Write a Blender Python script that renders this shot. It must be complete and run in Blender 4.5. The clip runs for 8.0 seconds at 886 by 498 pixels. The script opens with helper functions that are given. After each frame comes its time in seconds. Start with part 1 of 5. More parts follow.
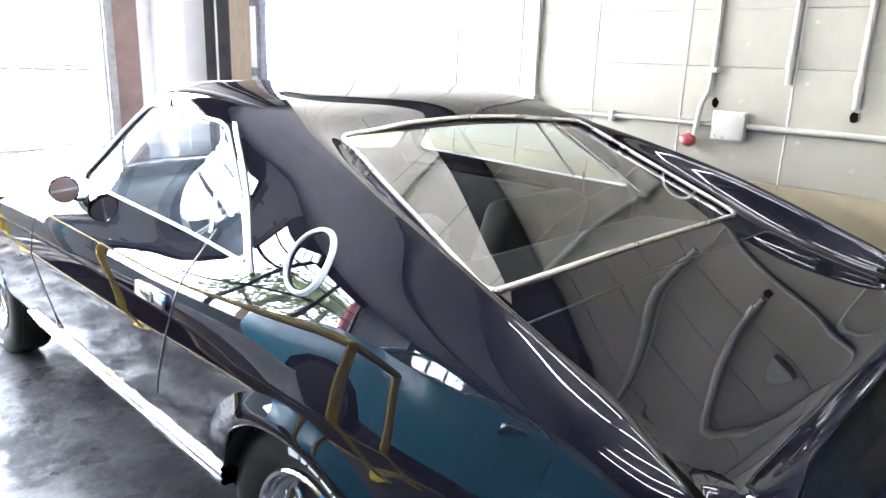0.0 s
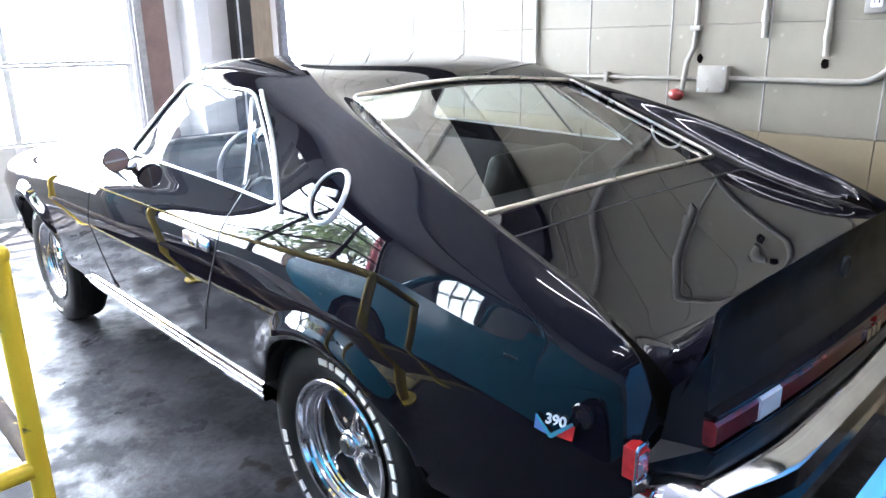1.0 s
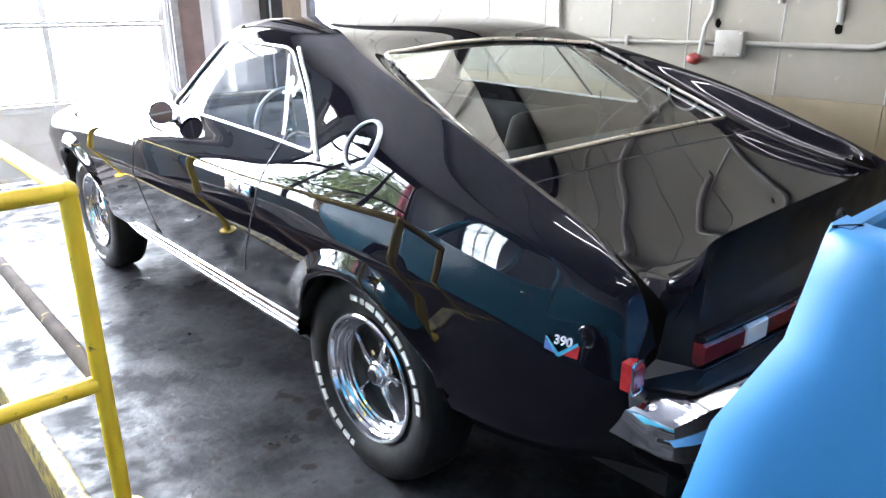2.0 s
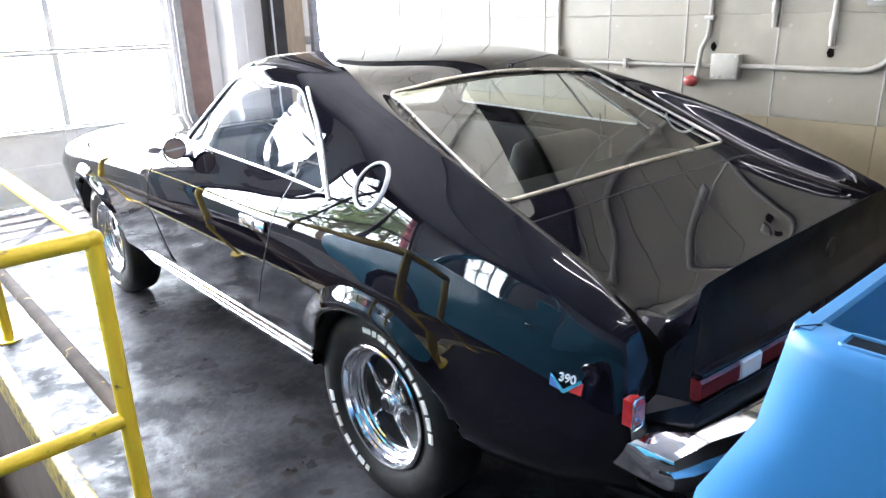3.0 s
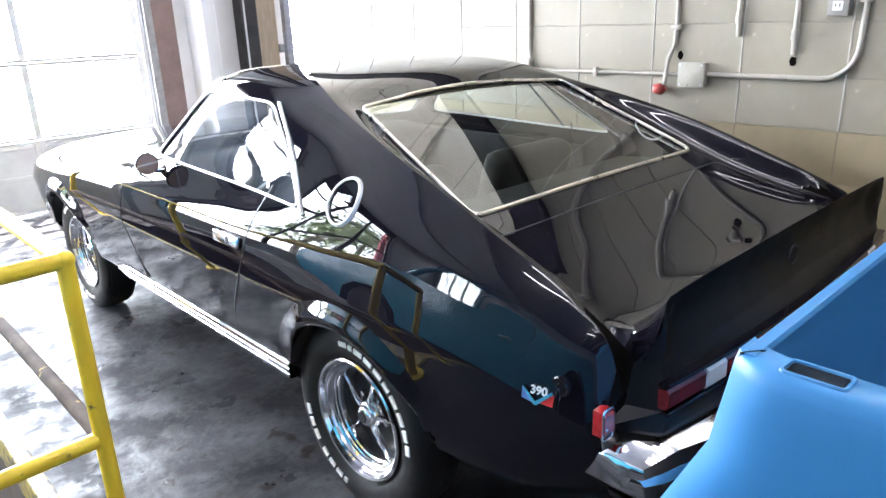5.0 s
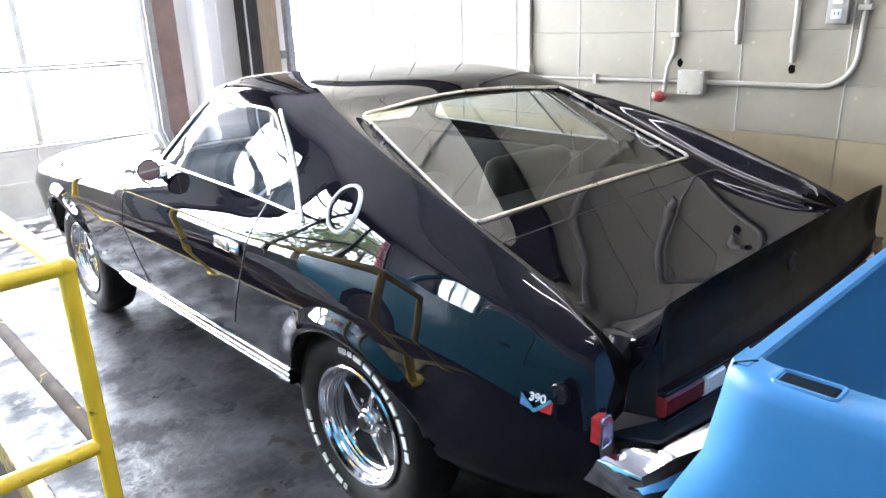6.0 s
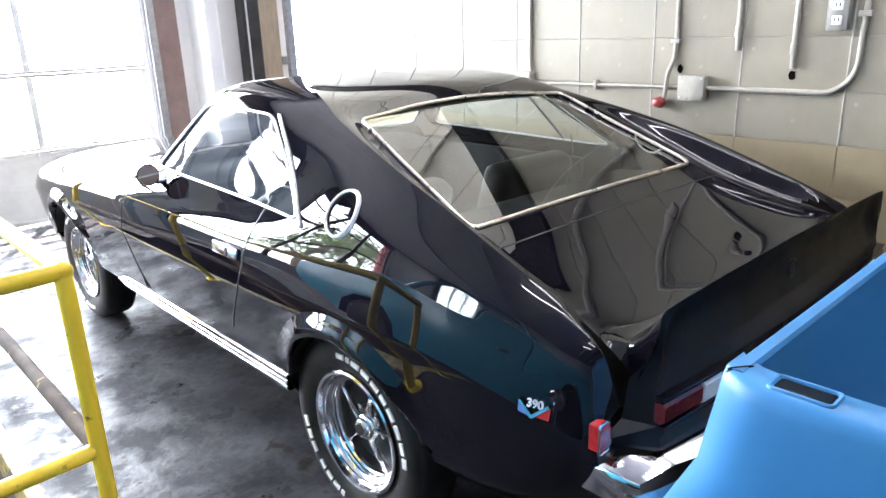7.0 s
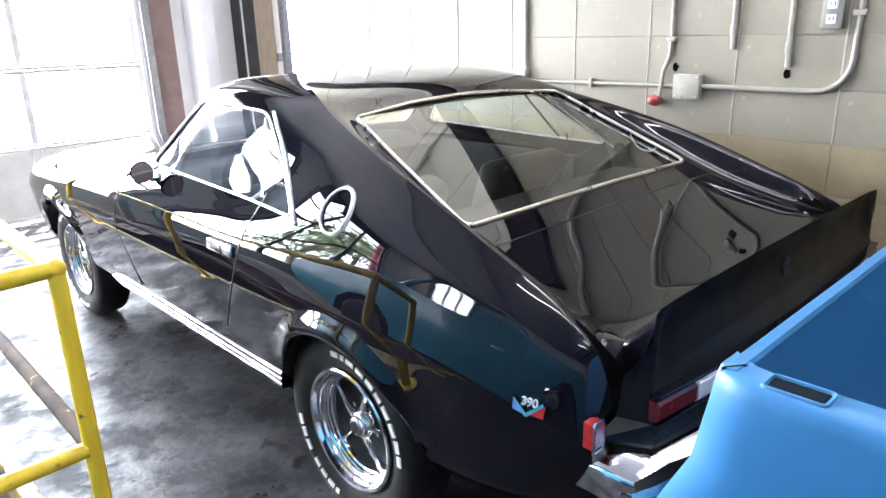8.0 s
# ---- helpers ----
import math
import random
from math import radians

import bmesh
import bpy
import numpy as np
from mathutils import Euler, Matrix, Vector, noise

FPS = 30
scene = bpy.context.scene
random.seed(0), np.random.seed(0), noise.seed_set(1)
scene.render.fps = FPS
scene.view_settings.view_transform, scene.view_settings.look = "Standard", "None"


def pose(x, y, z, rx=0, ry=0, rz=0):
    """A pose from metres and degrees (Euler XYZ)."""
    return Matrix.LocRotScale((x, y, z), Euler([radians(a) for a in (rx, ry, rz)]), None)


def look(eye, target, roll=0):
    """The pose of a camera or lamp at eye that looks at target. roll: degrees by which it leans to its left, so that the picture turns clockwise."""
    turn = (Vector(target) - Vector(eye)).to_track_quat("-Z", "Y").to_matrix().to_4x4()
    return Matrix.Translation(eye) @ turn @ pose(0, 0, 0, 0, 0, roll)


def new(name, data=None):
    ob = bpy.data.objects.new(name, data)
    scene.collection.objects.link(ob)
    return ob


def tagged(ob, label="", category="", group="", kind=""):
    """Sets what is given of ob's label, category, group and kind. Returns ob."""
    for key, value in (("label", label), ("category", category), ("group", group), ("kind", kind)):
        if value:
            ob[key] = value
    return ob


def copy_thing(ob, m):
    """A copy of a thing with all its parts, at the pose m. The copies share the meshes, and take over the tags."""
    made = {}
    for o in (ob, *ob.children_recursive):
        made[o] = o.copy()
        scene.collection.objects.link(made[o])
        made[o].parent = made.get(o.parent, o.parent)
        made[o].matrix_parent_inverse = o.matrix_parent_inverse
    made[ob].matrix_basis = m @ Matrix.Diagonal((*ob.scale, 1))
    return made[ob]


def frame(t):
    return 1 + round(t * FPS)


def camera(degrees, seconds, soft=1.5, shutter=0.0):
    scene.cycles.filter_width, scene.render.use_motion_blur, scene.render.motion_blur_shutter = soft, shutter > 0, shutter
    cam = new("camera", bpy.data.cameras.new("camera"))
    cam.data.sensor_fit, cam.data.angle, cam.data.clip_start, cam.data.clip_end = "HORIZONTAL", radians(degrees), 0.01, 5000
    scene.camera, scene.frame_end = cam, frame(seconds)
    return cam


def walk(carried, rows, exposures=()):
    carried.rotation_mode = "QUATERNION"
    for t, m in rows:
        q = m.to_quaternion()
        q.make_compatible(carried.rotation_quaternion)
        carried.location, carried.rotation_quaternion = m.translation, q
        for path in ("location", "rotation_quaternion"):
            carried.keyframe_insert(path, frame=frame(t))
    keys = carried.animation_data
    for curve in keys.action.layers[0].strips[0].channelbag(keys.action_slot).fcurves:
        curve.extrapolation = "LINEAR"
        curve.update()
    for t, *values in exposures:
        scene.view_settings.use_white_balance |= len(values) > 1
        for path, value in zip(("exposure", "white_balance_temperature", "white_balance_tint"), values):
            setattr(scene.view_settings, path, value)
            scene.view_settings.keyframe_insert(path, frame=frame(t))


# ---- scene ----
cam = camera(64.7, 8.0)

PATH = [
    (0, (-1.581, -1.136, 1.424), (-0.194, 0.204, 0.893), 2.1),
    (0.5, (-1.625, -1.27, 1.388), (-0.356, 0.186, 0.869), 0.5),
    (1, (-1.736, -1.39, 1.37), (-0.414, 0.0, 0.802), -0.8),
    (1.5, (-1.796, -1.467, 1.353), (-0.496, -0.079, 0.734), -0.2),
    (1.7, (-1.825, -1.488, 1.339), (-0.552, -0.088, 0.689), 0.5),
    (2.8, (-1.888, -1.536, 1.459), (-0.645, -0.109, 0.813), -1.9),
    (3, (-1.892, -1.542, 1.467), (-0.642, -0.12, 0.823), -1.6),
    (3.5, (-1.894, -1.547, 1.486), (-0.625, -0.149, 0.827), -1.8),
    (4, (-1.888, -1.544, 1.491), (-0.613, -0.155, 0.825), -2.0),
    (4.5, (-1.886, -1.554, 1.496), (-0.596, -0.172, 0.843), -2.0),
    (6, (-1.887, -1.571, 1.509), (-0.591, -0.182, 0.885), -2.0),
    (6.5, (-1.881, -1.574, 1.509), (-0.585, -0.182, 0.889), -1.7),
    (7, (-1.876, -1.573, 1.504), (-0.579, -0.177, 0.897), -1.9),
    (7.5, (-1.872, -1.576, 1.505), (-0.57, -0.188, 0.889), -1.5),
    (8, (-1.873, -1.572, 1.504), (-0.568, -0.186, 0.89), -1.7),
]
walk(cam, [(t, look(eye, target, roll)) for t, eye, target, roll in PATH], ((0, 4.82, 6300, 18), (0.5, 4.48, 6080, 18), (1.0, 4.29, 6100, 18), (1.5, 4.25, 6250, 18), (3.0, 4.24, 6400, 18), (8.0, 4.34, 6440, 18)))
import itertools
from functools import lru_cache

# ================= light =================
world = bpy.data.worlds.new("daylight")
scene.world = world
world.use_nodes = True
wn, wl = world.node_tree.nodes, world.node_tree.links
sky = wn.new("ShaderNodeTexSky")
sky.sky_type, sky.sun_disc = "NISHITA", False
sky.sun_elevation, sky.sun_rotation = radians(52), radians(35)
wn["Background"].inputs["Strength"].default_value = 0.15
wl.new(sky.outputs["Color"], wn["Background"].inputs["Color"])

sun_data = bpy.data.lights.new("sun", "SUN")
sun_data.energy, sun_data.angle, sun_data.color = 5.0, radians(0.5), (1.0, 0.95, 0.87)
sun = new("sun", sun_data)
sun.matrix_world = look((4.0, 12.0, 12.0), (1.0, 7.5, 0.0))


def window_lamp(name, x, y, z, w, h, power, target, color=(0.90, 0.96, 1.0)):
    data = bpy.data.lights.new(name, "AREA")
    data.shape, data.size, data.size_y, data.energy, data.color = "RECTANGLE", w, h, power, color
    ob = new(name, data)
    ob.matrix_world = look((x, y, z), target)
    return ob


window_lamp("door_daylight", -0.90, 5.12, 1.90, 2.9, 2.9, 10, (-0.90, 0.0, 1.90))
window_lamp("bay_door_daylight", 3.75, 5.12, 1.90, 2.9, 2.9, 24, (3.75, 0.0, 1.90))


# ================= materials =================


def mat(name, color, rough=0.5, metal=0.0, coat=0.0, spec=0.5):
    m = bpy.data.materials.new(name)
    m.use_nodes = True
    b = m.node_tree.nodes["Principled BSDF"]
    b.inputs["Base Color"].default_value = (*color, 1)
    b.inputs["Roughness"].default_value = rough
    b.inputs["Metallic"].default_value = metal
    b.inputs["Coat Weight"].default_value = coat
    b.inputs["Coat Roughness"].default_value = 0.03
    b.inputs["Specular IOR Level"].default_value = spec
    return m


def vary(m, colors, scale=8.0, detail=6.0, bump=0.0, bump_scale=60.0, rough=None, stretch=(1, 1, 1), spot=None, random_tint=0.0):
    """Mottles the base colour by noise at two scales, with relief and uneven gloss."""
    nt = m.node_tree
    n, l = nt.nodes, nt.links
    b = n["Principled BSDF"]
    co, mp = n.new("ShaderNodeTexCoord"), n.new("ShaderNodeMapping")
    mp.inputs["Scale"].default_value = stretch
    l.new(co.outputs["Object"], mp.inputs["Vector"])
    big = n.new("ShaderNodeTexNoise")
    big.inputs["Scale"].default_value, big.inputs["Detail"].default_value, big.inputs["Roughness"].default_value = scale, detail, 0.62
    l.new(mp.outputs["Vector"], big.inputs["Vector"])
    ramp = n.new("ShaderNodeValToRGB")
    ramp.color_ramp.elements[0].position, ramp.color_ramp.elements[1].position = 0.32, 0.68
    while len(ramp.color_ramp.elements) < len(colors):
        ramp.color_ramp.elements.new(0.5)
    for k, c in enumerate(colors):
        e = ramp.color_ramp.elements[k]
        e.position = 0.32 + 0.36 * k / (len(colors) - 1)
        e.color = (*c, 1)
    l.new(big.outputs["Fac"], ramp.inputs["Fac"])
    out = ramp.outputs["Color"]
    if spot:
        color, sscale, low, high = spot
        sn = n.new("ShaderNodeTexNoise")
        sn.inputs["Scale"].default_value, sn.inputs["Detail"].default_value = sscale, 9.0
        l.new(mp.outputs["Vector"], sn.inputs["Vector"])
        rg = n.new("ShaderNodeMapRange")
        rg.inputs["From Min"].default_value, rg.inputs["From Max"].default_value = low, high
        l.new(sn.outputs["Fac"], rg.inputs["Value"])
        mx = n.new("ShaderNodeMix")
        mx.data_type = "RGBA"
        mx.inputs["B"].default_value = (*color, 1)
        l.new(rg.outputs["Result"], mx.inputs["Factor"])
        l.new(out, mx.inputs["A"])
        out = mx.outputs["Result"]
    if random_tint:
        oi, hsv, mr = n.new("ShaderNodeObjectInfo"), n.new("ShaderNodeHueSaturation"), n.new("ShaderNodeMapRange")
        mr.inputs["To Min"].default_value, mr.inputs["To Max"].default_value = 1 - random_tint, 1 + random_tint
        l.new(oi.outputs["Random"], mr.inputs["Value"])
        l.new(mr.outputs["Result"], hsv.inputs["Value"])
        l.new(out, hsv.inputs["Color"])
        out = hsv.outputs["Color"]
    l.new(out, b.inputs["Base Color"])
    if rough:
        rr = n.new("ShaderNodeMapRange")
        rr.inputs["From Min"].default_value, rr.inputs["From Max"].default_value = 0.3, 0.7
        rr.inputs["To Min"].default_value, rr.inputs["To Max"].default_value = rough
        rn = n.new("ShaderNodeTexNoise")
        rn.inputs["Scale"].default_value, rn.inputs["Detail"].default_value = scale * 1.7, 7.0
        l.new(mp.outputs["Vector"], rn.inputs["Vector"])
        l.new(rn.outputs["Fac"], rr.inputs["Value"])
        l.new(rr.outputs["Result"], b.inputs["Roughness"])
    if bump:
        fn, bp = n.new("ShaderNodeTexNoise"), n.new("ShaderNodeBump")
        fn.inputs["Scale"].default_value, fn.inputs["Detail"].default_value = bump_scale, 5.0
        bp.inputs["Strength"].default_value, bp.inputs["Distance"].default_value = bump, 0.01
        l.new(mp.outputs["Vector"], fn.inputs["Vector"])
        l.new(fn.outputs["Fac"], bp.inputs["Height"])
        l.new(bp.outputs["Normal"], b.inputs["Normal"])
    return m


def glass(name, tint, rough=0.0, ior=1.5, haze=0.0):
    """A thin pane: clear with a tint, a mirror by Fresnel, and a painted bluish haze."""
    m = bpy.data.materials.new(name)
    m.use_nodes = True
    n, l = m.node_tree.nodes, m.node_tree.links
    n.remove(n["Principled BSDF"])
    tr, gl, mx = n.new("ShaderNodeBsdfTransparent"), n.new("ShaderNodeBsdfGlossy"), n.new("ShaderNodeMixShader")
    lw, pw, ma = n.new("ShaderNodeLayerWeight"), n.new("ShaderNodeMath"), n.new("ShaderNodeMath")
    f0 = ((ior - 1) / (ior + 1)) ** 2
    tr.inputs["Color"].default_value = (*tint, 1)
    gl.inputs["Roughness"].default_value = rough
    gl.inputs["Color"].default_value = (1, 1, 1, 1)
    lw.inputs["Blend"].default_value = 0.5
    pw.operation, ma.operation = "POWER", "MULTIPLY_ADD"
    pw.inputs[1].default_value, ma.inputs[1].default_value, ma.inputs[2].default_value = 5.0, 1 - f0, f0
    l.new(lw.outputs["Facing"], pw.inputs[0])
    l.new(pw.outputs["Value"], ma.inputs[0])
    l.new(ma.outputs["Value"], mx.inputs["Fac"])
    l.new(tr.outputs["BSDF"], mx.inputs[1])
    l.new(gl.outputs["BSDF"], mx.inputs[2])
    if not haze:
        l.new(mx.outputs["Shader"], n["Material Output"].inputs["Surface"])
        return m
    # pale blue diffuse layer imitates hazy light on the pane
    at, no, mr = n.new("ShaderNodeTexCoord"), n.new("ShaderNodeTexNoise"), n.new("ShaderNodeMapRange")
    film, top = n.new("ShaderNodeBsdfDiffuse"), n.new("ShaderNodeMixShader")
    film.inputs["Color"].default_value = (0.52, 0.64, 0.80, 1)
    no.inputs["Scale"].default_value, no.inputs["Detail"].default_value = 7.0, 6.0
    mr.inputs["From Min"].default_value, mr.inputs["From Max"].default_value = 0.3, 0.7
    mr.inputs["To Min"].default_value, mr.inputs["To Max"].default_value = 0.5 * haze, 1.5 * haze
    l.new(at.outputs["Object"], no.inputs["Vector"])
    l.new(no.outputs["Fac"], mr.inputs["Value"])
    l.new(mr.outputs["Result"], top.inputs["Fac"])
    l.new(mx.outputs["Shader"], top.inputs[1])
    l.new(film.outputs["BSDF"], top.inputs[2])
    l.new(top.outputs["Shader"], n["Material Output"].inputs["Surface"])
    return m


BLACK_PAINT = vary(mat("black_paint", (0.004, 0.004, 0.005), 0.05, spec=0.335), [(0.0034, 0.0032, 0.0056), (0.0050, 0.0047, 0.0080)], 3.0, rough=(0.004, 0.022))
CHROME = vary(mat("chrome", (0.78, 0.78, 0.80), 0.08, 1.0), [(0.70, 0.70, 0.72), (0.84, 0.84, 0.86)], 14.0, rough=(0.04, 0.16))
WORN_CHROME = vary(mat("pale_bright_trim", (0.9, 0.86, 0.78), 0.3, 1.0), [(0.88, 0.83, 0.74), (0.94, 0.90, 0.82)], 6.0, rough=(0.22, 0.4))
SATIN_CHROME = mat("satin_chrome", (0.86, 0.86, 0.87), 0.30, 0.7)
SATIN_BLACK = vary(mat("satin_black_panel", (0.010, 0.010, 0.011), 0.34, spec=0.14), [(0.008, 0.008, 0.009), (0.014, 0.013, 0.013)], 6.0, rough=(0.28, 0.42))
RUBBER = vary(mat("tyre_rubber", (0.016, 0.016, 0.017), 0.5, spec=0.3), [(0.006, 0.006, 0.0065), (0.014, 0.0135, 0.013)], 9.0, bump=0.10, bump_scale=140, rough=(0.38, 0.6))
MATTE_BLACK = mat("matte_black_filler", (0.006, 0.006, 0.006), 0.8, spec=0.08)
SEAL = mat("black_rubber_seal", (0.008, 0.008, 0.008), 0.5)
LETTER = vary(mat("raised_white_rubber", (0.72, 0.70, 0.66), 0.6), [(0.60, 0.58, 0.54), (0.78, 0.77, 0.74)], 40.0)
WHEEL_BLACK = mat("satin_black_enamel", (0.012, 0.012, 0.013), 0.35)
CAR_GLASS = glass("car_glass", (0.93, 0.95, 0.94), ior=1.75)
SIDE_GLASS = glass("hazed_side_glass", (0.90, 0.94, 0.96), ior=1.55, haze=0.045)
REAR_GLASS_TINT = glass("tinted_rear_glass", (0.66, 0.69, 0.64), ior=1.98)
# the brown that the door mirror reflects, put into its colour
MIRROR_BROWN = mat("brown_reflection_mirror", (0.40, 0.29, 0.27), 0.35, 0.6)
DOOR_GLASS = glass("door_pane", (0.93, 0.95, 0.95))
RED_LENS = vary(mat("red_lens", (0.30, 0.012, 0.014), 0.12, coat=1.0), [(0.22, 0.008, 0.010), (0.36, 0.018, 0.020)], 30.0)
WHITE_LENS = mat("milky_lens", (0.62, 0.60, 0.56), 0.2, coat=0.6)
DULL_RED_LENS = vary(mat("dull_red_lens", (0.12, 0.008, 0.010), 0.2, coat=0.4), [(0.09, 0.005, 0.007), (0.15, 0.011, 0.013)], 30.0)
TRIM_RED = mat("red_enamel", (0.62, 0.03, 0.03), 0.25)
TRIM_BLUE = mat("blue_enamel", (0.10, 0.18, 0.42), 0.25)
TRIM_WHITE = mat("white_enamel", (0.60, 0.61, 0.62), 0.3)
VINYL = vary(mat("black_vinyl", (0.025, 0.026, 0.032), 0.6, spec=0.12), [(0.005, 0.0055, 0.007), (0.009, 0.010, 0.012)], 12.0)
SEAT = vary(mat("dark_seat_vinyl", (0.02, 0.02, 0.018), 0.55, spec=0.14), [(0.009, 0.0085, 0.008), (0.014, 0.013, 0.012)], 10.0)
HEADLINER = vary(mat("pale_headliner", (0.5, 0.49, 0.46), 0.8), [(0.44, 0.43, 0.40), (0.55, 0.54, 0.50)], 16.0)
TRUCK_BLUE = vary(mat("blue_truck_paint", (0.04, 0.19, 0.42), 0.42, coat=0.0, spec=0.3), [(0.018, 0.125, 0.290), (0.027, 0.150, 0.325)], 1.2)
BED_BLUE = vary(mat("worn_blue_bed_paint", (0.04, 0.18, 0.44), 0.5), [(0.03, 0.15, 0.38), (0.055, 0.22, 0.50)], 7.0, rough=(0.4, 0.65), spot=((0.12, 0.10, 0.08), 18.0, 0.66, 0.8))
TEAL_PAINT = vary(mat("blue_coupe_paint", (0.02, 0.16, 0.30), 0.2, coat=0.8), [(0.028, 0.22, 0.34), (0.042, 0.27, 0.40)], 4.0)
YELLOW = vary(mat("yellow_rail_paint", (0.74, 0.52, 0.02), 0.36), [(0.74, 0.50, 0.022), (0.80, 0.57, 0.036)], 7.0, rough=(0.4, 0.6), spot=((0.16, 0.11, 0.05), 30.0, 0.66, 0.74), bump=0.12, bump_scale=90)
BARE_RAIL = vary(mat("worn_bare_rail", (0.26, 0.20, 0.16), 0.8, spec=0.06), [(0.060, 0.048, 0.040), (0.10, 0.080, 0.066)], 8.0, bump=0.15, bump_scale=80, spot=((0.35, 0.27, 0.10), 16.0, 0.64, 0.70))
CURB_YELLOW = vary(mat("worn_yellow_edge", (0.52, 0.42, 0.06), 0.6), [(0.30, 0.22, 0.05), (0.44, 0.33, 0.07)], 9.0, spot=((0.07, 0.06, 0.05), 24.0, 0.42, 0.60), bump=0.3)
CONCRETE = vary(mat("stained_concrete", (0.22, 0.21, 0.20), 0.3, spec=0.2), [(0.018, 0.018, 0.020), (0.039, 0.039, 0.042), (0.070, 0.070, 0.075)], 2.6, 14.0, bump=0.30, bump_scale=22, rough=(0.20, 0.60), spot=((0.014, 0.011, 0.009), 11.0, 0.60, 0.67))
cn, cl = CONCRETE.node_tree.nodes, CONCRETE.node_tree.links
film_at, film, film_range = cn.new("ShaderNodeTexCoord"), cn.new("ShaderNodeTexNoise"), cn.new("ShaderNodeMapRange")
film.inputs["Scale"].default_value, film.inputs["Detail"].default_value, film.inputs["Roughness"].default_value = 5.5, 10.0, 0.70
film_range.inputs["From Min"].default_value, film_range.inputs["From Max"].default_value = 0.45, 0.61
film_range.inputs["To Min"].default_value, film_range.inputs["To Max"].default_value = 0.02, 0.21
cl.new(film_at.outputs["Object"], film.inputs["Vector"])
cl.new(film.outputs["Fac"], film_range.inputs["Value"])
cl.new(film_range.outputs["Result"], cn["Principled BSDF"].inputs["Specular IOR Level"])
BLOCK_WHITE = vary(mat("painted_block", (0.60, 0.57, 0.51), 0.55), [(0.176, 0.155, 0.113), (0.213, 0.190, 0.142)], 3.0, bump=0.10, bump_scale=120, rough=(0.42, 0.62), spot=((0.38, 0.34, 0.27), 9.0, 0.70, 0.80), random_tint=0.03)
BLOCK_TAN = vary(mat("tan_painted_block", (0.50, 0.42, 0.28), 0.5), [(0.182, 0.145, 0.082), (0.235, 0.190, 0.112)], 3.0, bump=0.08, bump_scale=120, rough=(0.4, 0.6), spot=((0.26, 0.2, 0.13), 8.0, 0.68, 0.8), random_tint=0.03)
# unseen upper courses: extra brightness put into the colour for the reflections
BLOCK_BRIGHT = vary(mat("brightened_upper_block", (0.62, 0.58, 0.49), 0.5), [(0.72, 0.67, 0.56), (0.80, 0.75, 0.64)], 3.0, bump=0.02, bump_scale=30, rough=(0.4, 0.6), random_tint=0.03)
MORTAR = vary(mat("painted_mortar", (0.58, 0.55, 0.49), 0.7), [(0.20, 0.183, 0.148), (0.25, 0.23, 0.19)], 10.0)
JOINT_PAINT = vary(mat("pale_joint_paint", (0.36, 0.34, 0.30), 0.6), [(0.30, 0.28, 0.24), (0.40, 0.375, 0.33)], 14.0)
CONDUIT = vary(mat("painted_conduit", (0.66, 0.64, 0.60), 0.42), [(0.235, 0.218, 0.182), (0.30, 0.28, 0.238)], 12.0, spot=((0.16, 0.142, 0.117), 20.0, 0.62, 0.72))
OUTLET_MAT = mat("grey_outlet_cover", (0.20, 0.19, 0.17), 0.4)
SOCKET_DARK = mat("shaded_blue_socket", (0.006, 0.011, 0.018), 0.8, spec=0.05)
HOLE = mat("dark_hole", (0.004, 0.0035, 0.003), 0.9, spec=0.02)
RED_TAPE = vary(mat("faded_red_plastic", (0.48, 0.05, 0.04), 0.4), [(0.20, 0.020, 0.018), (0.32, 0.05, 0.04)], 30.0)
BEAM_DARK = vary(mat("dark_steel_channel", (0.028, 0.024, 0.022), 0.55), [(0.02, 0.017, 0.016), (0.045, 0.038, 0.034)], 6.0)
RAIL_BLACK = vary(mat("black_steel_channel", (0.008, 0.007, 0.007), 0.7, spec=0.15), [(0.006, 0.0055, 0.005), (0.012, 0.010, 0.009)], 6.0)
DOOR_WHITE = vary(mat("white_door_paint", (0.70, 0.69, 0.67), 0.4), [(0.62, 0.61, 0.59), (0.74, 0.73, 0.71)], 5.0)
dn, dl = DOOR_WHITE.node_tree.nodes, DOOR_WHITE.node_tree.links
through_white, door_mix = dn.new("ShaderNodeBsdfTranslucent"), dn.new("ShaderNodeMixShader")
through_white.inputs["Color"].default_value = (0.80, 0.79, 0.77, 1)
door_mix.inputs["Fac"].default_value = 0.02
dl.new(dn["Principled BSDF"].outputs["BSDF"], door_mix.inputs[1])
dl.new(through_white.outputs["BSDF"], door_mix.inputs[2])
dl.new(door_mix.outputs["Shader"], dn["Material Output"].inputs["Surface"])
GALV = vary(mat("galvanised_track", (0.42, 0.42, 0.43), 0.35, 1.0), [(0.34, 0.34, 0.35), (0.50, 0.50, 0.51)], 20.0, rough=(0.28, 0.5))
JAMB_BROWN = vary(mat("brown_jamb_paint", (0.24, 0.16, 0.14), 0.6), [(0.20, 0.13, 0.115), (0.28, 0.19, 0.165)], 6.0)
JAMB_TAN = vary(mat("tan_jamb_board", (0.46, 0.36, 0.25), 0.6), [(0.40, 0.31, 0.21), (0.52, 0.41, 0.29)], 5.0, stretch=(6, 6, 1))
# shade on the wall above the doors, put into a dark colour
HEADER_DIM = vary(mat("dimmed_header", (0.07, 0.055, 0.045), 0.7), [(0.05, 0.040, 0.034), (0.09, 0.072, 0.060)], 4.0, stretch=(1, 6, 6))
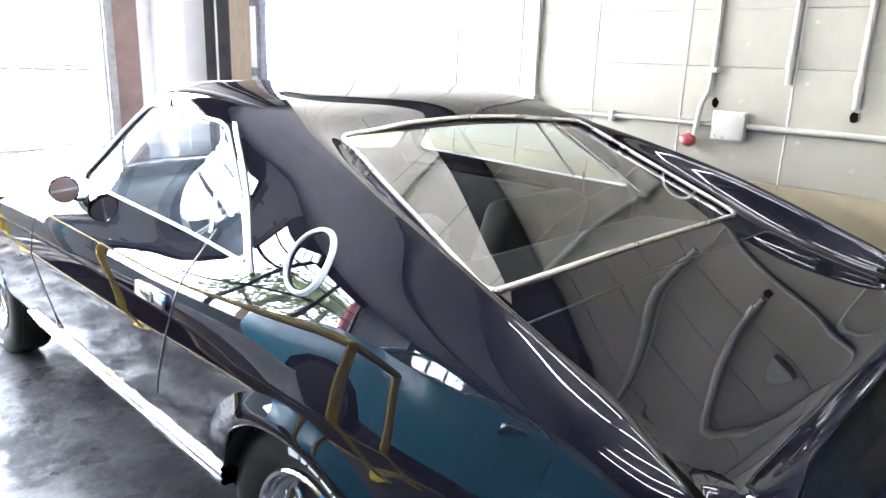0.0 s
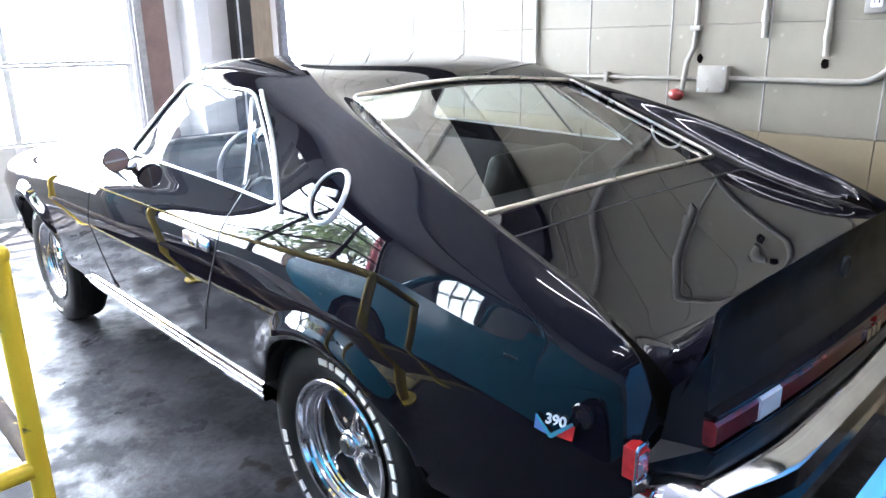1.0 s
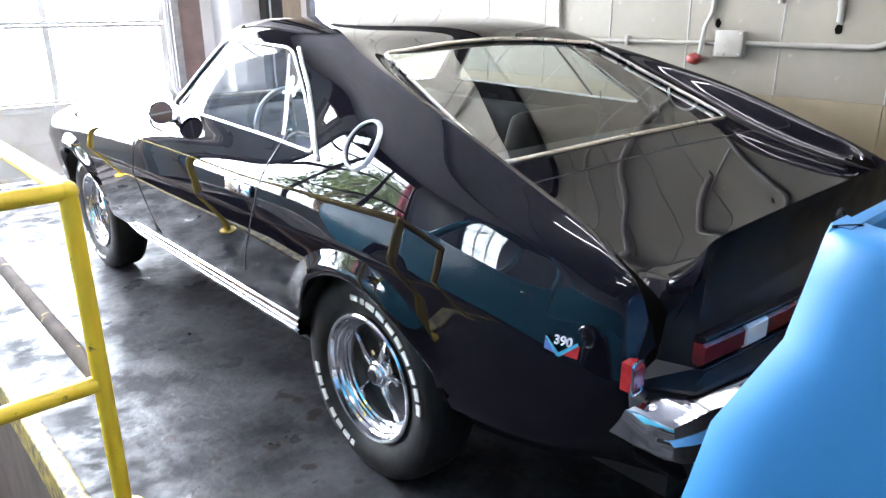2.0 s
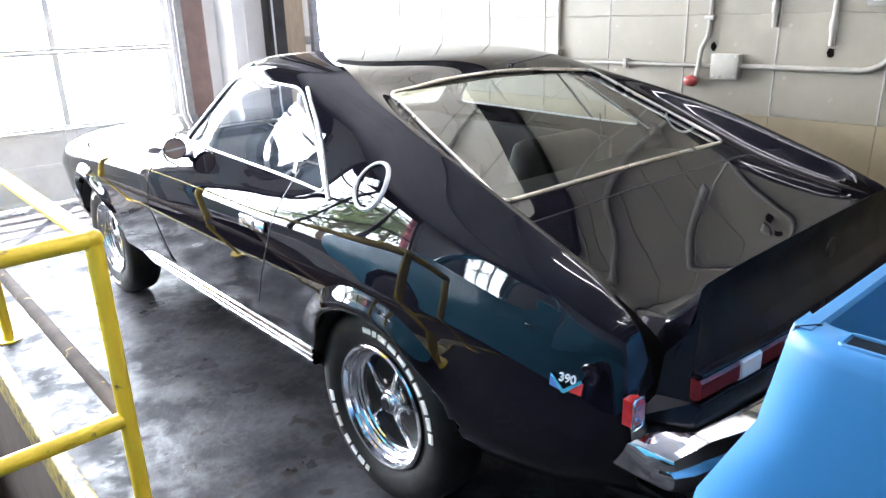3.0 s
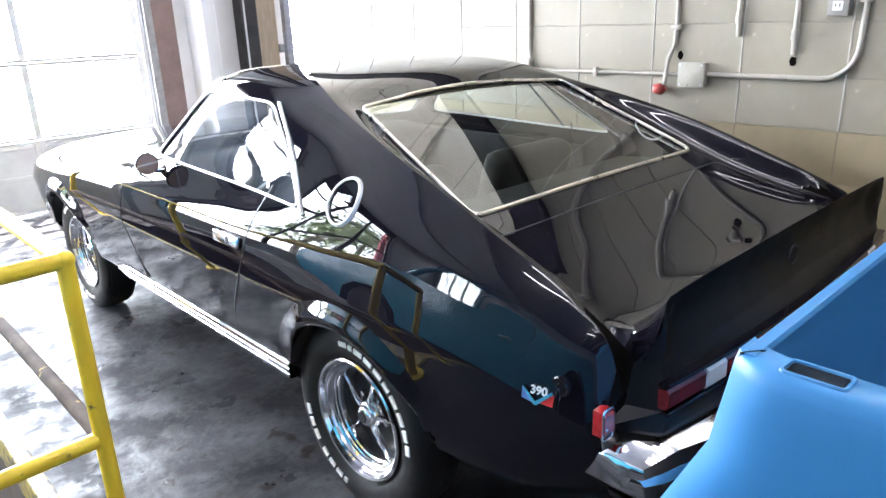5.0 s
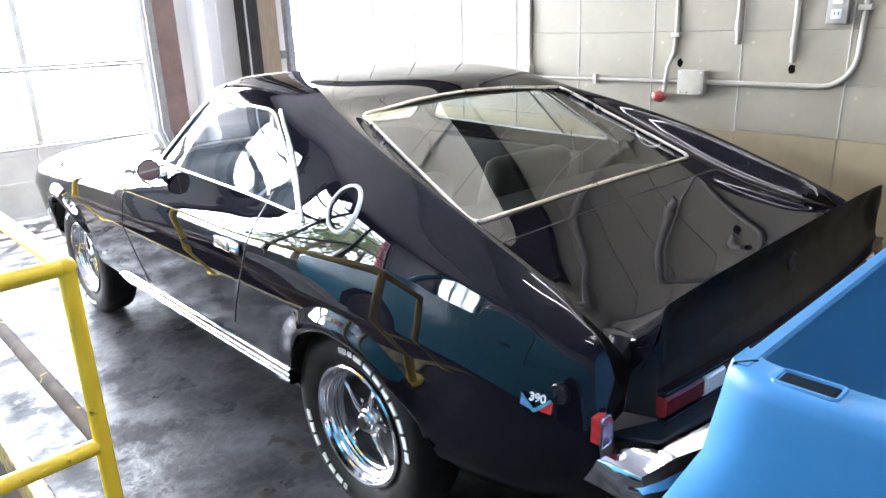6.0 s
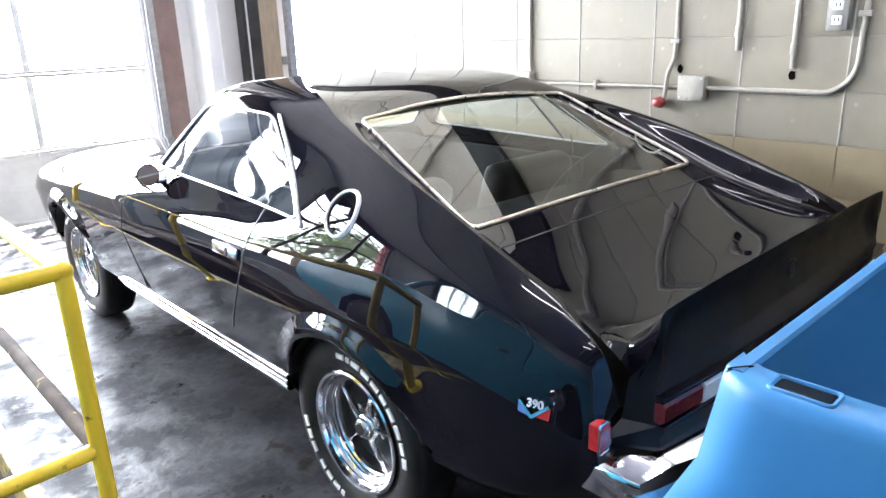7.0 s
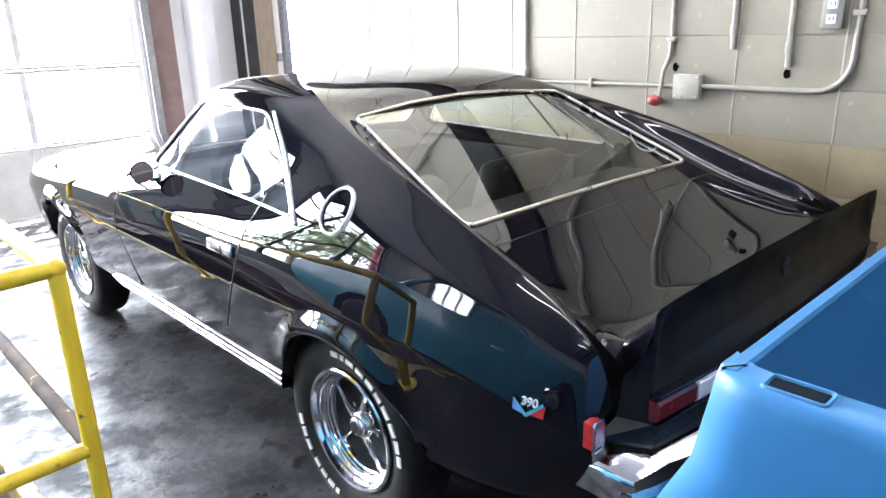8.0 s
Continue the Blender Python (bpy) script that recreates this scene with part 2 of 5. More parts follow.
WALL_WHITE = vary(mat("white_wall_paint", (0.70, 0.68, 0.66), 0.6), [(0.78, 0.76, 0.74), (0.86, 0.84, 0.82)], 3.0, bump=0.15)
CEILING = vary(mat("dim_ceiling_boards", (0.10, 0.095, 0.10), 0.7), [(0.275, 0.28, 0.32), (0.38, 0.38, 0.43)], 3.0)
# walls out of view: colour kept dim and bluish to limit bounce, tint reflections
WALL_DIM = vary(mat("dim_blue_grey_wall", (0.26, 0.25, 0.25), 0.7), [(0.29, 0.32, 0.375), (0.41, 0.435, 0.49)], 2.0)
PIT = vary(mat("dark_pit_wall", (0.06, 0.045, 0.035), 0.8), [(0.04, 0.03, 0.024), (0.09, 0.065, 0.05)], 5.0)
BRICK_RED = vary(mat("dull_red_paint", (0.30, 0.05, 0.07), 0.6), [(0.25, 0.04, 0.055), (0.36, 0.07, 0.09)], 6.0)
YARD = vary(mat("bright_yard_concrete", (0.50, 0.48, 0.45), 0.8), [(0.42, 0.40, 0.37), (0.58, 0.56, 0.52)], 0.6)
BARK = vary(mat("bark", (0.13, 0.10, 0.075), 0.9), [(0.09, 0.07, 0.05), (0.17, 0.13, 0.10)], 9.0, stretch=(1, 1, 0.2))
LEAF = vary(mat("leaf", (0.07, 0.11, 0.035), 0.55), [(0.10, 0.16, 0.05), (0.20, 0.27, 0.11)], 5.0)

SKY_GLOW = bpy.data.materials.new("bright_hazy_sky")
SKY_GLOW.use_nodes = True
sn, sl = SKY_GLOW.node_tree.nodes, SKY_GLOW.node_tree.links
sn.remove(sn["Principled BSDF"])
glow = sn.new("ShaderNodeEmission")
glow.inputs["Color"].default_value, glow.inputs["Strength"].default_value = (0.86, 0.94, 1.0, 1), 4.0
sl.new(glow.outputs["Emission"], sn["Material Output"].inputs["Surface"])

TUBE_GLOW = bpy.data.materials.new("lit_fluorescent_tube")
TUBE_GLOW.use_nodes = True
tube_glow = TUBE_GLOW.node_tree.nodes["Principled BSDF"]
tube_glow.inputs["Emission Color"].default_value, tube_glow.inputs["Emission Strength"].default_value = (0.95, 0.98, 1.0, 1), 5.5

# ================= mesh helpers =================


def place(name, bm, material, smooth=True, angle=40):
    me = bpy.data.meshes.new(name)
    bmesh.ops.recalc_face_normals(bm, faces=bm.faces)
    bm.to_mesh(me)
    bm.free()
    for p in me.polygons:
        p.use_smooth = smooth
    if smooth and angle:
        me.set_sharp_from_angle(angle=radians(angle))
    me.materials.append(material)
    return me


def part(name, bm, material, parent=None, label="", smooth=True, angle=40):
    ob = new(name, place(name, bm, material, smooth, angle))
    if parent:
        ob.parent = parent
        ob.matrix_parent_inverse = Matrix.Identity(4)
    if label:
        tagged(ob, label)
    return ob


def structure(name, bm, material, label="", category="", smooth=False, parent=None):
    ob = part(name, bm, material, parent, "", smooth)
    return tagged(ob, label, category, kind="structure")


def thing(name, label, category, at=(0, 0, 0), group=""):
    ob = new(name)
    ob.location = at
    ob.empty_display_size = 0.1
    return tagged(ob, label, category, group)


def box(bm, x0, x1, y0, y1, z0, z1, bevel=0.0, seg=2):
    vs = [bm.verts.new((x, y, z)) for z in (z0, z1) for y in (y0, y1) for x in (x0, x1)]
    fs = [bm.faces.new([vs[i] for i in f]) for f in ((0, 2, 3, 1), (4, 5, 7, 6), (0, 1, 5, 4), (2, 6, 7, 3), (0, 4, 6, 2), (1, 3, 7, 5))]
    if bevel:
        es = list({e for f in fs for e in f.edges})
        bmesh.ops.bevel(bm, geom=es, offset=bevel, segments=seg, profile=0.5, affect="EDGES")
    return bm


def boxed(*a, **k):
    return box(bmesh.new(), *a, **k)


def tube(bm, pts, r, seg=12, closed=False, caps=True, flat=1.0):
    """A round bar along pts; flat squeezes it along its second normal."""
    pts = [Vector(p) for p in pts]
    n = len(pts)
    rings = []
    up = None
    for i, p in enumerate(pts):
        a = pts[i - 1] if i or closed else p
        b = pts[(i + 1) % n] if i < n - 1 or closed else p
        d = (b - a).normalized()
        if up is None:
            up = d.orthogonal().normalized()
        up = (up - d * up.dot(d))
        up = up.normalized() if up.length > 1e-6 else d.orthogonal().normalized()
        side = d.cross(up)
        rad = r[i] if hasattr(r, "__len__") else r
        rings.append([bm.verts.new(p + (up * math.cos(2 * math.pi * k / seg) + side * math.sin(2 * math.pi * k / seg) * flat) * rad) for k in range(seg)])
    for i in range(n if closed else n - 1):
        a, b = rings[i], rings[(i + 1) % n]
        for k in range(seg):
            bm.faces.new((a[k], a[(k + 1) % seg], b[(k + 1) % seg], b[k]))
    if caps and not closed:
        bm.faces.new(rings[0][::-1])
        bm.faces.new(rings[-1])
    return bm


def lathe(bm, profile, seg=48, axis="X"):
    """Turns (axial, radius) pairs round the X axis."""
    rings = []
    for a, r in profile:
        rings.append([bm.verts.new((a, r * math.cos(2 * math.pi * k / seg), r * math.sin(2 * math.pi * k / seg))) for k in range(seg)])
    for p, q in zip(rings, rings[1:]):
        for k in range(seg):
            bm.faces.new((p[k], p[(k + 1) % seg], q[(k + 1) % seg], q[k]))
    return bm


def sheet(bm, rows, closed=False):
    """Quads through a grid of points."""
    vs = [[bm.verts.new(p) for p in row] for row in rows]
    for a, b in zip(vs, vs[1:]):
        for k in range(len(a) - (0 if closed else 1)):
            q = (a[k], a[(k + 1) % len(a)], b[(k + 1) % len(a)], b[k])
            if len({v.co.to_tuple(6) for v in q}) == 4:
                bm.faces.new(q)
    return vs


def prism(bm, outline, axis, lo, hi, bevel=0.0):
    """Extrudes a flat outline of (a, b) pairs along an axis between lo and hi."""
    def at(a, b, c):
        return {"x": (c, a, b), "y": (a, c, b), "z": (a, b, c)}[axis]
    lo_v = [bm.verts.new(at(a, b, lo)) for a, b in outline]
    hi_v = [bm.verts.new(at(a, b, hi)) for a, b in outline]
    fs = [bm.faces.new(lo_v), bm.faces.new(hi_v[::-1])]
    n = len(outline)
    for k in range(n):
        fs.append(bm.faces.new((lo_v[k], hi_v[k], hi_v[(k + 1) % n], lo_v[(k + 1) % n])))
    if bevel:
        bmesh.ops.bevel(bm, geom=list({e for f in fs for e in f.edges}), offset=bevel, segments=2, profile=0.5, affect="EDGES")
    return bm


def arc(cy, cz, r, a0, a1, n):
    return [(cy + r * math.cos(radians(a0 + (a1 - a0) * k / n)), cz + r * math.sin(radians(a0 + (a1 - a0) * k / n))) for k in range(n + 1)]


def smooth01(a, b, v):
    t = min(1.0, max(0.0, (v - a) / (b - a)))
    return t * t * (3 - 2 * t)

# ================= the garage =================
WALL_X, FRONT_Y, CEIL = 1.07, 4.95, 4.40
PIT_X0, PIT_X1, PIT_Y0, PIT_Y1 = -2.70, -1.54, 0.42, 4.10

# floor slab, with the stair pit left open
bm = bmesh.new()
xs, ys = [-9.0, PIT_X0, PIT_X1, 6.0], [-7.0, PIT_Y0, PIT_Y1, 5.15]
for (i, x), (j, y) in itertools.product(enumerate(xs[:-1]), enumerate(ys[:-1])):
    if (i, j) != (1, 1):
        box(bm, x, xs[i + 1], y, ys[j + 1], -0.16, 0.0)
bmesh.ops.remove_doubles(bm, verts=bm.verts, dist=1e-5)
inner = [f for f in bm.faces if all(len(e.link_faces) > 2 for e in f.edges) and abs(f.normal.z) < 0.5]
structure("floor", bm, CONCRETE, "worn stained grey concrete garage floor with a dull shine", "floor")

# the pit below the railing
bm = bmesh.new()
box(bm, PIT_X0 - 0.1, PIT_X0, PIT_Y0, PIT_Y1, -1.6, -0.16)
box(bm, PIT_X1, PIT_X1 + 0.1, PIT_Y0, PIT_Y1, -1.6, -0.16)
box(bm, PIT_X0 - 0.1, PIT_X1 + 0.1, PIT_Y0 - 0.1, PIT_Y0, -1.6, -0.16)
box(bm, PIT_X0 - 0.1, PIT_X1 + 0.1, PIT_Y1, PIT_Y1 + 0.1, -1.6, -0.16)
box(bm, PIT_X0 - 0.1, PIT_X1 + 0.1, PIT_Y0 - 0.1, PIT_Y1 + 0.1, -1.75, -1.6)
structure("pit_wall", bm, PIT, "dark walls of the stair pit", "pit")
bm = bmesh.new()
box(bm, PIT_X1 - 0.012, PIT_X1 + 0.045, PIT_Y0 - 0.08, PIT_Y1, -0.14, 0.012, 0.008)
structure("pit_edge", bm, CURB_YELLOW, "worn yellow painted edge along the stair pit", "kerb")
bm = bmesh.new()
box(bm, PIT_X0, PIT_X1 - 0.013, PIT_Y0 - 0.08, PIT_Y0 + 0.012, -0.14, 0.012, 0.008)
structure("pit_edge", bm, CURB_YELLOW, "worn yellow painted edge along the stair pit", "kerb")

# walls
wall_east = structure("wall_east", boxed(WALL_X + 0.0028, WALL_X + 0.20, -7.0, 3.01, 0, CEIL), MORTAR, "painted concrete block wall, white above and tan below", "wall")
structure("wall_south", boxed(-9.0, 6.0, -7.2, -7.0, 0, CEIL), WALL_DIM, "plain unseen rear wall, coloured dim blue-grey", "wall")
bm = bmesh.new()
WIN = [(3.25, 4.85)]
WZ0, WZ1 = 2.05, 3.65
box(bm, -9.2, -9.0, -7.2, 5.15, 0, WZ0)
box(bm, -9.2, -9.0, -7.2, 5.15, WZ1, CEIL)
ends = [-7.2] + [e for w in WIN for e in w] + [5.15]
for a, b in zip(ends[0::2], ends[1::2]):
    box(bm, -9.2, -9.0, a, b, WZ0, WZ1)
bmesh.ops.remove_doubles(bm, verts=bm.verts, dist=1e-5)
structure("wall_west", bm, WALL_DIM, "dim blue-grey side wall with high windows", "wall")
for k, (a, b) in enumerate(WIN):
    w = tagged(new("window_%d" % (k + 1)), "high steel window with small panes", "window", kind="structure")
    w.location = (-9.1, a, WZ0)
    bm = bmesh.new()
    for j in range(4):
        y = (b - a - .05) * j / 3
        box(bm, -.03, .03, y, y + .05, 0, WZ1 - WZ0)
    for j in range(4):
        z = (WZ1 - WZ0 - .05) * j / 3
        box(bm, -.028, .028, .002, b - a - .002, z, z + .05)
    part("window_frame", bm, BEAM_DARK, w, smooth=False)
    for j, i in itertools.product(range(3), range(3)):
        y, z = (b - a - .05) * j / 3, (WZ1 - WZ0 - .05) * i / 3
        p = part("pane", boxed(-.003, .003, y + .051, y + (b - a - .05) / 3 - .001, z + .051, z + (WZ1 - WZ0 - .05) / 3 - .001), DOOR_GLASS, w, smooth=False)
        p.visible_shadow = False
structure("wall_far_east", boxed(6.0, 6.2, -7.2, 5.15, 0, CEIL), WALL_DIM, "dim blue-grey wall of the next bay", "wall")
DOORS = [(-6.42, -2.62), (-2.15, 0.65), (2.15, 5.20)]
DOOR_H = 3.56
bm = bmesh.new()
edges = [-9.0] + [e for d in DOORS for e in d] + [6.0]
for a, b in zip(edges[0::2], edges[1::2]):
    box(bm, a, b, FRONT_Y, FRONT_Y + 0.2, 0, CEIL)
bmesh.ops.remove_doubles(bm, verts=bm.verts, dist=1e-5)
structure("wall_north", bm, WALL_WHITE, "white painted front wall between the garage doors", "wall")

# unseen wall over each door, coloured dark so the roof edge reflects shade
for a, b in DOORS:
    structure("door_header", boxed(a, b, FRONT_Y, FRONT_Y + 0.2, DOOR_H, CEIL), HEADER_DIM, "unseen wall over a garage door, its dimness put into the colour", "door header")

bm = bmesh.new()
box(bm, -9.0, 6.0, -7.0, 5.15, CEIL, CEIL + 0.15)
for k in range(7):
    box(bm, -9.0, 6.0, -6.4 + 1.35 * k, -6.22 + 1.35 * k, CEIL - 0.10, CEIL)
structure("ceiling", bm, CEILING, "dim boarded ceiling with dark cross beams", "ceiling")

structure("wall_rail", boxed(WALL_X - 0.045, WALL_X - 0.002, -6.9, 3.0, 2.12, 2.335, 0.006), RAIL_BLACK, "dark steel channel bolted high along the block wall", "beam")

# pier between two doors: boards, column, pipe and tracks
structure("door_jamb", boxed(0.735, 0.955, FRONT_Y - 0.05, FRONT_Y - 0.002, 0, DOOR_H, 0.006), JAMB_BROWN, "dull brown painted door jamb board", "door jamb")
structure("pier", boxed(1.08, 1.215, FRONT_Y - 0.34, FRONT_Y - 0.002, 0, CEIL, 0.012), WALL_WHITE, "pale painted pier between the garage doors", "pier")
structure("door_jamb", boxed(1.775, 1.995, FRONT_Y - 0.05, FRONT_Y - 0.002, 0, DOOR_H, 0.006), JAMB_TAN, "tan wooden door jamb board", "door jamb")
structure("downpipe", boxed(1.56, 1.735, FRONT_Y - 0.15, FRONT_Y - 0.002, 0, CEIL, 0.012), BEAM_DARK, "dark steel post beside the door jamb", "post")
structure("post_strip", boxed(1.586, 1.604, FRONT_Y - 0.158, FRONT_Y - 0.152, 0, CEIL), DOOR_WHITE, "narrow pale strip on the dark post", "trim")


def door_track(x, side):
    t = thing("door_track", "galvanised garage door track with roller brackets", "door track", (x, FRONT_Y, 0), "door tracks")
    bm = bmesh.new()
    prism(bm, [(-0.035, -0.10), (0.035, -0.10), (0.035, -0.094), (-0.028, -0.094), (-0.028, -0.036), (0.035, -0.036), (0.035, -0.03), (-0.035, -0.03)], "z", 0.02, DOOR_H)
    if side < 0:
        bmesh.ops.scale(bm, vec=(-1, 1, 1), verts=bm.verts)
    part("rail", bm, GALV, t, smooth=False)
    for z in (0.55, 1.22, 1.85, 2.45, 3.05):
        part("bracket", boxed(-0.06 * side - 0.03, -0.06 * side + 0.03, -0.036, -0.002, z - 0.04, z + 0.04, 0.004), GALV, t)
    return t


for a, b in DOORS:
    door_track(a - 0.05, 1)
    door_track(b + 0.05, -1)


def garage_door(name, x0, x1, y=FRONT_Y + 0.06, frame_paint=DOOR_WHITE, bar=0.05, label="white sectional garage door with glazed upper sections"):
    d = tagged(new(name), label, "garage door", kind="structure")
    d.location = (x0, y, 0)
    w = x1 - x0
    stiles = [0.0, w * 0.345, w * 0.655, w]
    hs = [0.0, 0.615, 1.235, 1.855, 2.475, 3.02, DOOR_H]
    bm = bmesh.new()
    box(bm, 0.004, w - 0.004, -0.012, 0.03, 0.012, hs[1] - 0.004)
    for k, s in enumerate(stiles):
        a = min(max(s - 0.04, 0.004), w - 0.084)
        box(bm, a, a + 0.08, -0.03, -0.012, 0.012, hs[1] - 0.004, 0.004)
    sec = part("bottom_section", bm, DOOR_WHITE, d, "white ribbed bottom section", smooth=False)
    for z in (0.012, 0.30, 0.555):
        bm = bmesh.new()
        for k in range(3):
            box(bm, stiles[k] + 0.05, stiles[k + 1] - 0.05, -0.026, -0.012, z, z + 0.035, 0.004)
        part("rib", bm, DOOR_WHITE, sec, smooth=False)
    for z0, z1 in zip(hs[1:], hs[2:]):
        bm = bmesh.new()
        box(bm, 0.004, w - 0.004, -0.03, 0.03, z0 + 0.002, z0 + 0.028, 0.003)
        box(bm, 0.004, w - 0.004, -0.03, 0.03, z1 - 0.028, z1 - 0.002, 0.003)
        for s in stiles:
            a = min(max(s - bar / 2, 0.004), w - bar - 0.004)
            box(bm, a, a + bar, -0.028, 0.028, z0 + 0.029, z1 - 0.029)
        fr = part("section_frame", bm, frame_paint, d, smooth=False)
        for k in range(3):
            p = part("pane", boxed(stiles[k] + (bar / 2 + 0.001 if k else bar + 0.005), stiles[k + 1] - (bar / 2 + 0.001 if k < 2 else bar + 0.005), -0.003, 0.003, z0 + 0.029, z1 - 0.029), DOOR_GLASS, fr, "clear glass pane", smooth=False)
            p.visible_shadow = False
    return d


for k, (a, b) in enumerate(DOORS):
    if k == 0:
        # dark frame colour stands in for bars seen against the bright yard
        garage_door("door_1", a, b, frame_paint=BEAM_DARK, bar=0.11, label="sectional garage door with clear panes, backlit shade put into its dark frames")
    else:
        garage_door("door_%d" % (k + 1), a, b)
structure("door_surround", boxed(-6.74, -6.36, 5.30, 5.42, -0.03, DOOR_H + 0.1, 0.01), BRICK_RED, "dull red painted door surround outside a garage door", "trim")


def strip_light(x, y):
    """A bare fluorescent tube in a white channel fixture below the ceiling."""
    t = thing("strip_light", "lit fluorescent tube in a white channel fixture under the ceiling", "ceiling light", (x, y, CEIL - .11), "ceiling strip lights")
    part("channel", prism(bmesh.new(), [(-.05, .01), (-.035, -.035), (.035, -.035), (.05, .01)], "y", -.62, .62, .003), WALL_WHITE, t, smooth=False)
    part("tube", tube(bmesh.new(), [(0, -.57, -.062), (0, .57, -.062)], .021, 12), TUBE_GLOW, t, "glowing white tube")
    for e in (-.59, .59):
        part("end_socket", boxed(-.016, .016, e - .018, e + .018, -.085, -.034, .004), WALL_WHITE, t)


for x, y0, n in ((-3.6, -2.2, 1), (-2.45, -2.2, 1), (-1.4, -2.2, 1), (-.4, -.62, 2), (.5, -.62, 2)):
    for k in range(n):
        strip_light(x, y0 - 1.27 * k)

# outside
bm = bmesh.new()
for x0, x1, y0, y1 in ((-400, 400, 5.15, 500), (-400, 400, -400, -7.2), (-400, -9.2, -7.2, 5.15), (6.2, 400, -7.2, 5.15)):
    vs = [bm.verts.new((x, y, -0.03)) for x, y in ((x0, y0), (x1, y0), (x1, y1), (x0, y1))]
    bm.faces.new(vs)
bmesh.ops.remove_doubles(bm, verts=bm.verts, dist=1e-4)
structure("ground", bm, YARD, "sunlit pale concrete yard outside the doors", "ground")

bm = bmesh.new()
rows = []
for k in range(13):
    a = radians(200 - 220 * k / 12)
    rows.append([(90 * math.cos(a), 12 + 70 * math.sin(a), z) for z in (-0.02, 20.0, 45.0, 80.0)])
sheet(bm, rows)
structure("backdrop", bm, SKY_GLOW, "bright hazy white sky over the yard", "sky")


def tree(x, y, h, seed):
    rnd = random.Random(seed)
    t = thing("tree", "leafy green tree standing in the sunny yard", "tree", (x, y, -0.03), "trees in the yard")
    bm = bmesh.new()
    tube(bm, [(0, 0, 0), (0.05, 0.03, h * 0.2), (-0.04, 0.06, h * 0.42), (0.03, 0, h * 0.7)], [0.17, 0.14, 0.11, 0.05], 8)
    tips = []
    for k in range(9):
        a, z = rnd.uniform(0, 6.28), h * rnd.uniform(0.28, 0.6)
        r = h * rnd.uniform(0.18, 0.34)
        end = Vector((r * math.cos(a), r * math.sin(a), z + h * rnd.uniform(0.12, 0.3)))
        tube(bm, [(0, 0, z), tuple(Vector((0, 0, z)).lerp(end, 0.5) + Vector((0, 0, 0.1))), tuple(end)], [0.07, 0.045, 0.015], 6)
        tips.append(end)
    part("trunk", bm, BARK, t)
    bm = bmesh.new()
    for k in range(2000):
        c = rnd.choice(tips) * rnd.uniform(0.75, 1.1) + Vector([rnd.gauss(0, h * 0.085) for _ in range(3)])
        u = Vector([rnd.gauss(0, 1) for _ in range(3)]).normalized()
        v = u.orthogonal().normalized()
        s = rnd.uniform(0.08, 0.16)
        bm.faces.new([bm.verts.new(c + a * s * u + b * s * 0.55 * v) for a, b in ((-1, 0), (0, -1), (1, 0), (0, 1))])
    part("crown", bm, LEAF, t, smooth=False)


for k, (x, y, h) in enumerate(((-9.4, 11.2, 6.0), (-12.6, 12.8, 6.8))):
    tree(x, y, h, 10 + k)

# ================= the black coupe =================
# Nose towards +y, origin on the floor below the middle of the rear axle.


def pchip(xk, yk, x):
    xk, yk, x = np.asarray(xk, float), np.asarray(yk, float), np.asarray(x, float)
    h, d = np.diff(xk), np.diff(yk) / np.diff(xk)
    m = np.zeros_like(yk)
    for i in range(1, len(xk) - 1):
        if d[i - 1] * d[i] > 0:
            w1, w2 = 2 * h[i] + h[i - 1], h[i] + 2 * h[i - 1]
            m[i] = (w1 + w2) / (w1 / d[i - 1] + w2 / d[i])
    m[0], m[-1] = d[0], d[-1]
    i = np.clip(np.searchsorted(xk, x) - 1, 0, len(h) - 1)
    t = (x - xk[i]) / h[i]
    return ((1 + 2 * t) * (1 - t) ** 2 * yk[i] + t * (1 - t) ** 2 * h[i] * m[i] + t * t * (3 - 2 * t) * yk[i + 1] + t * t * (t - 1) * h[i] * m[i + 1])


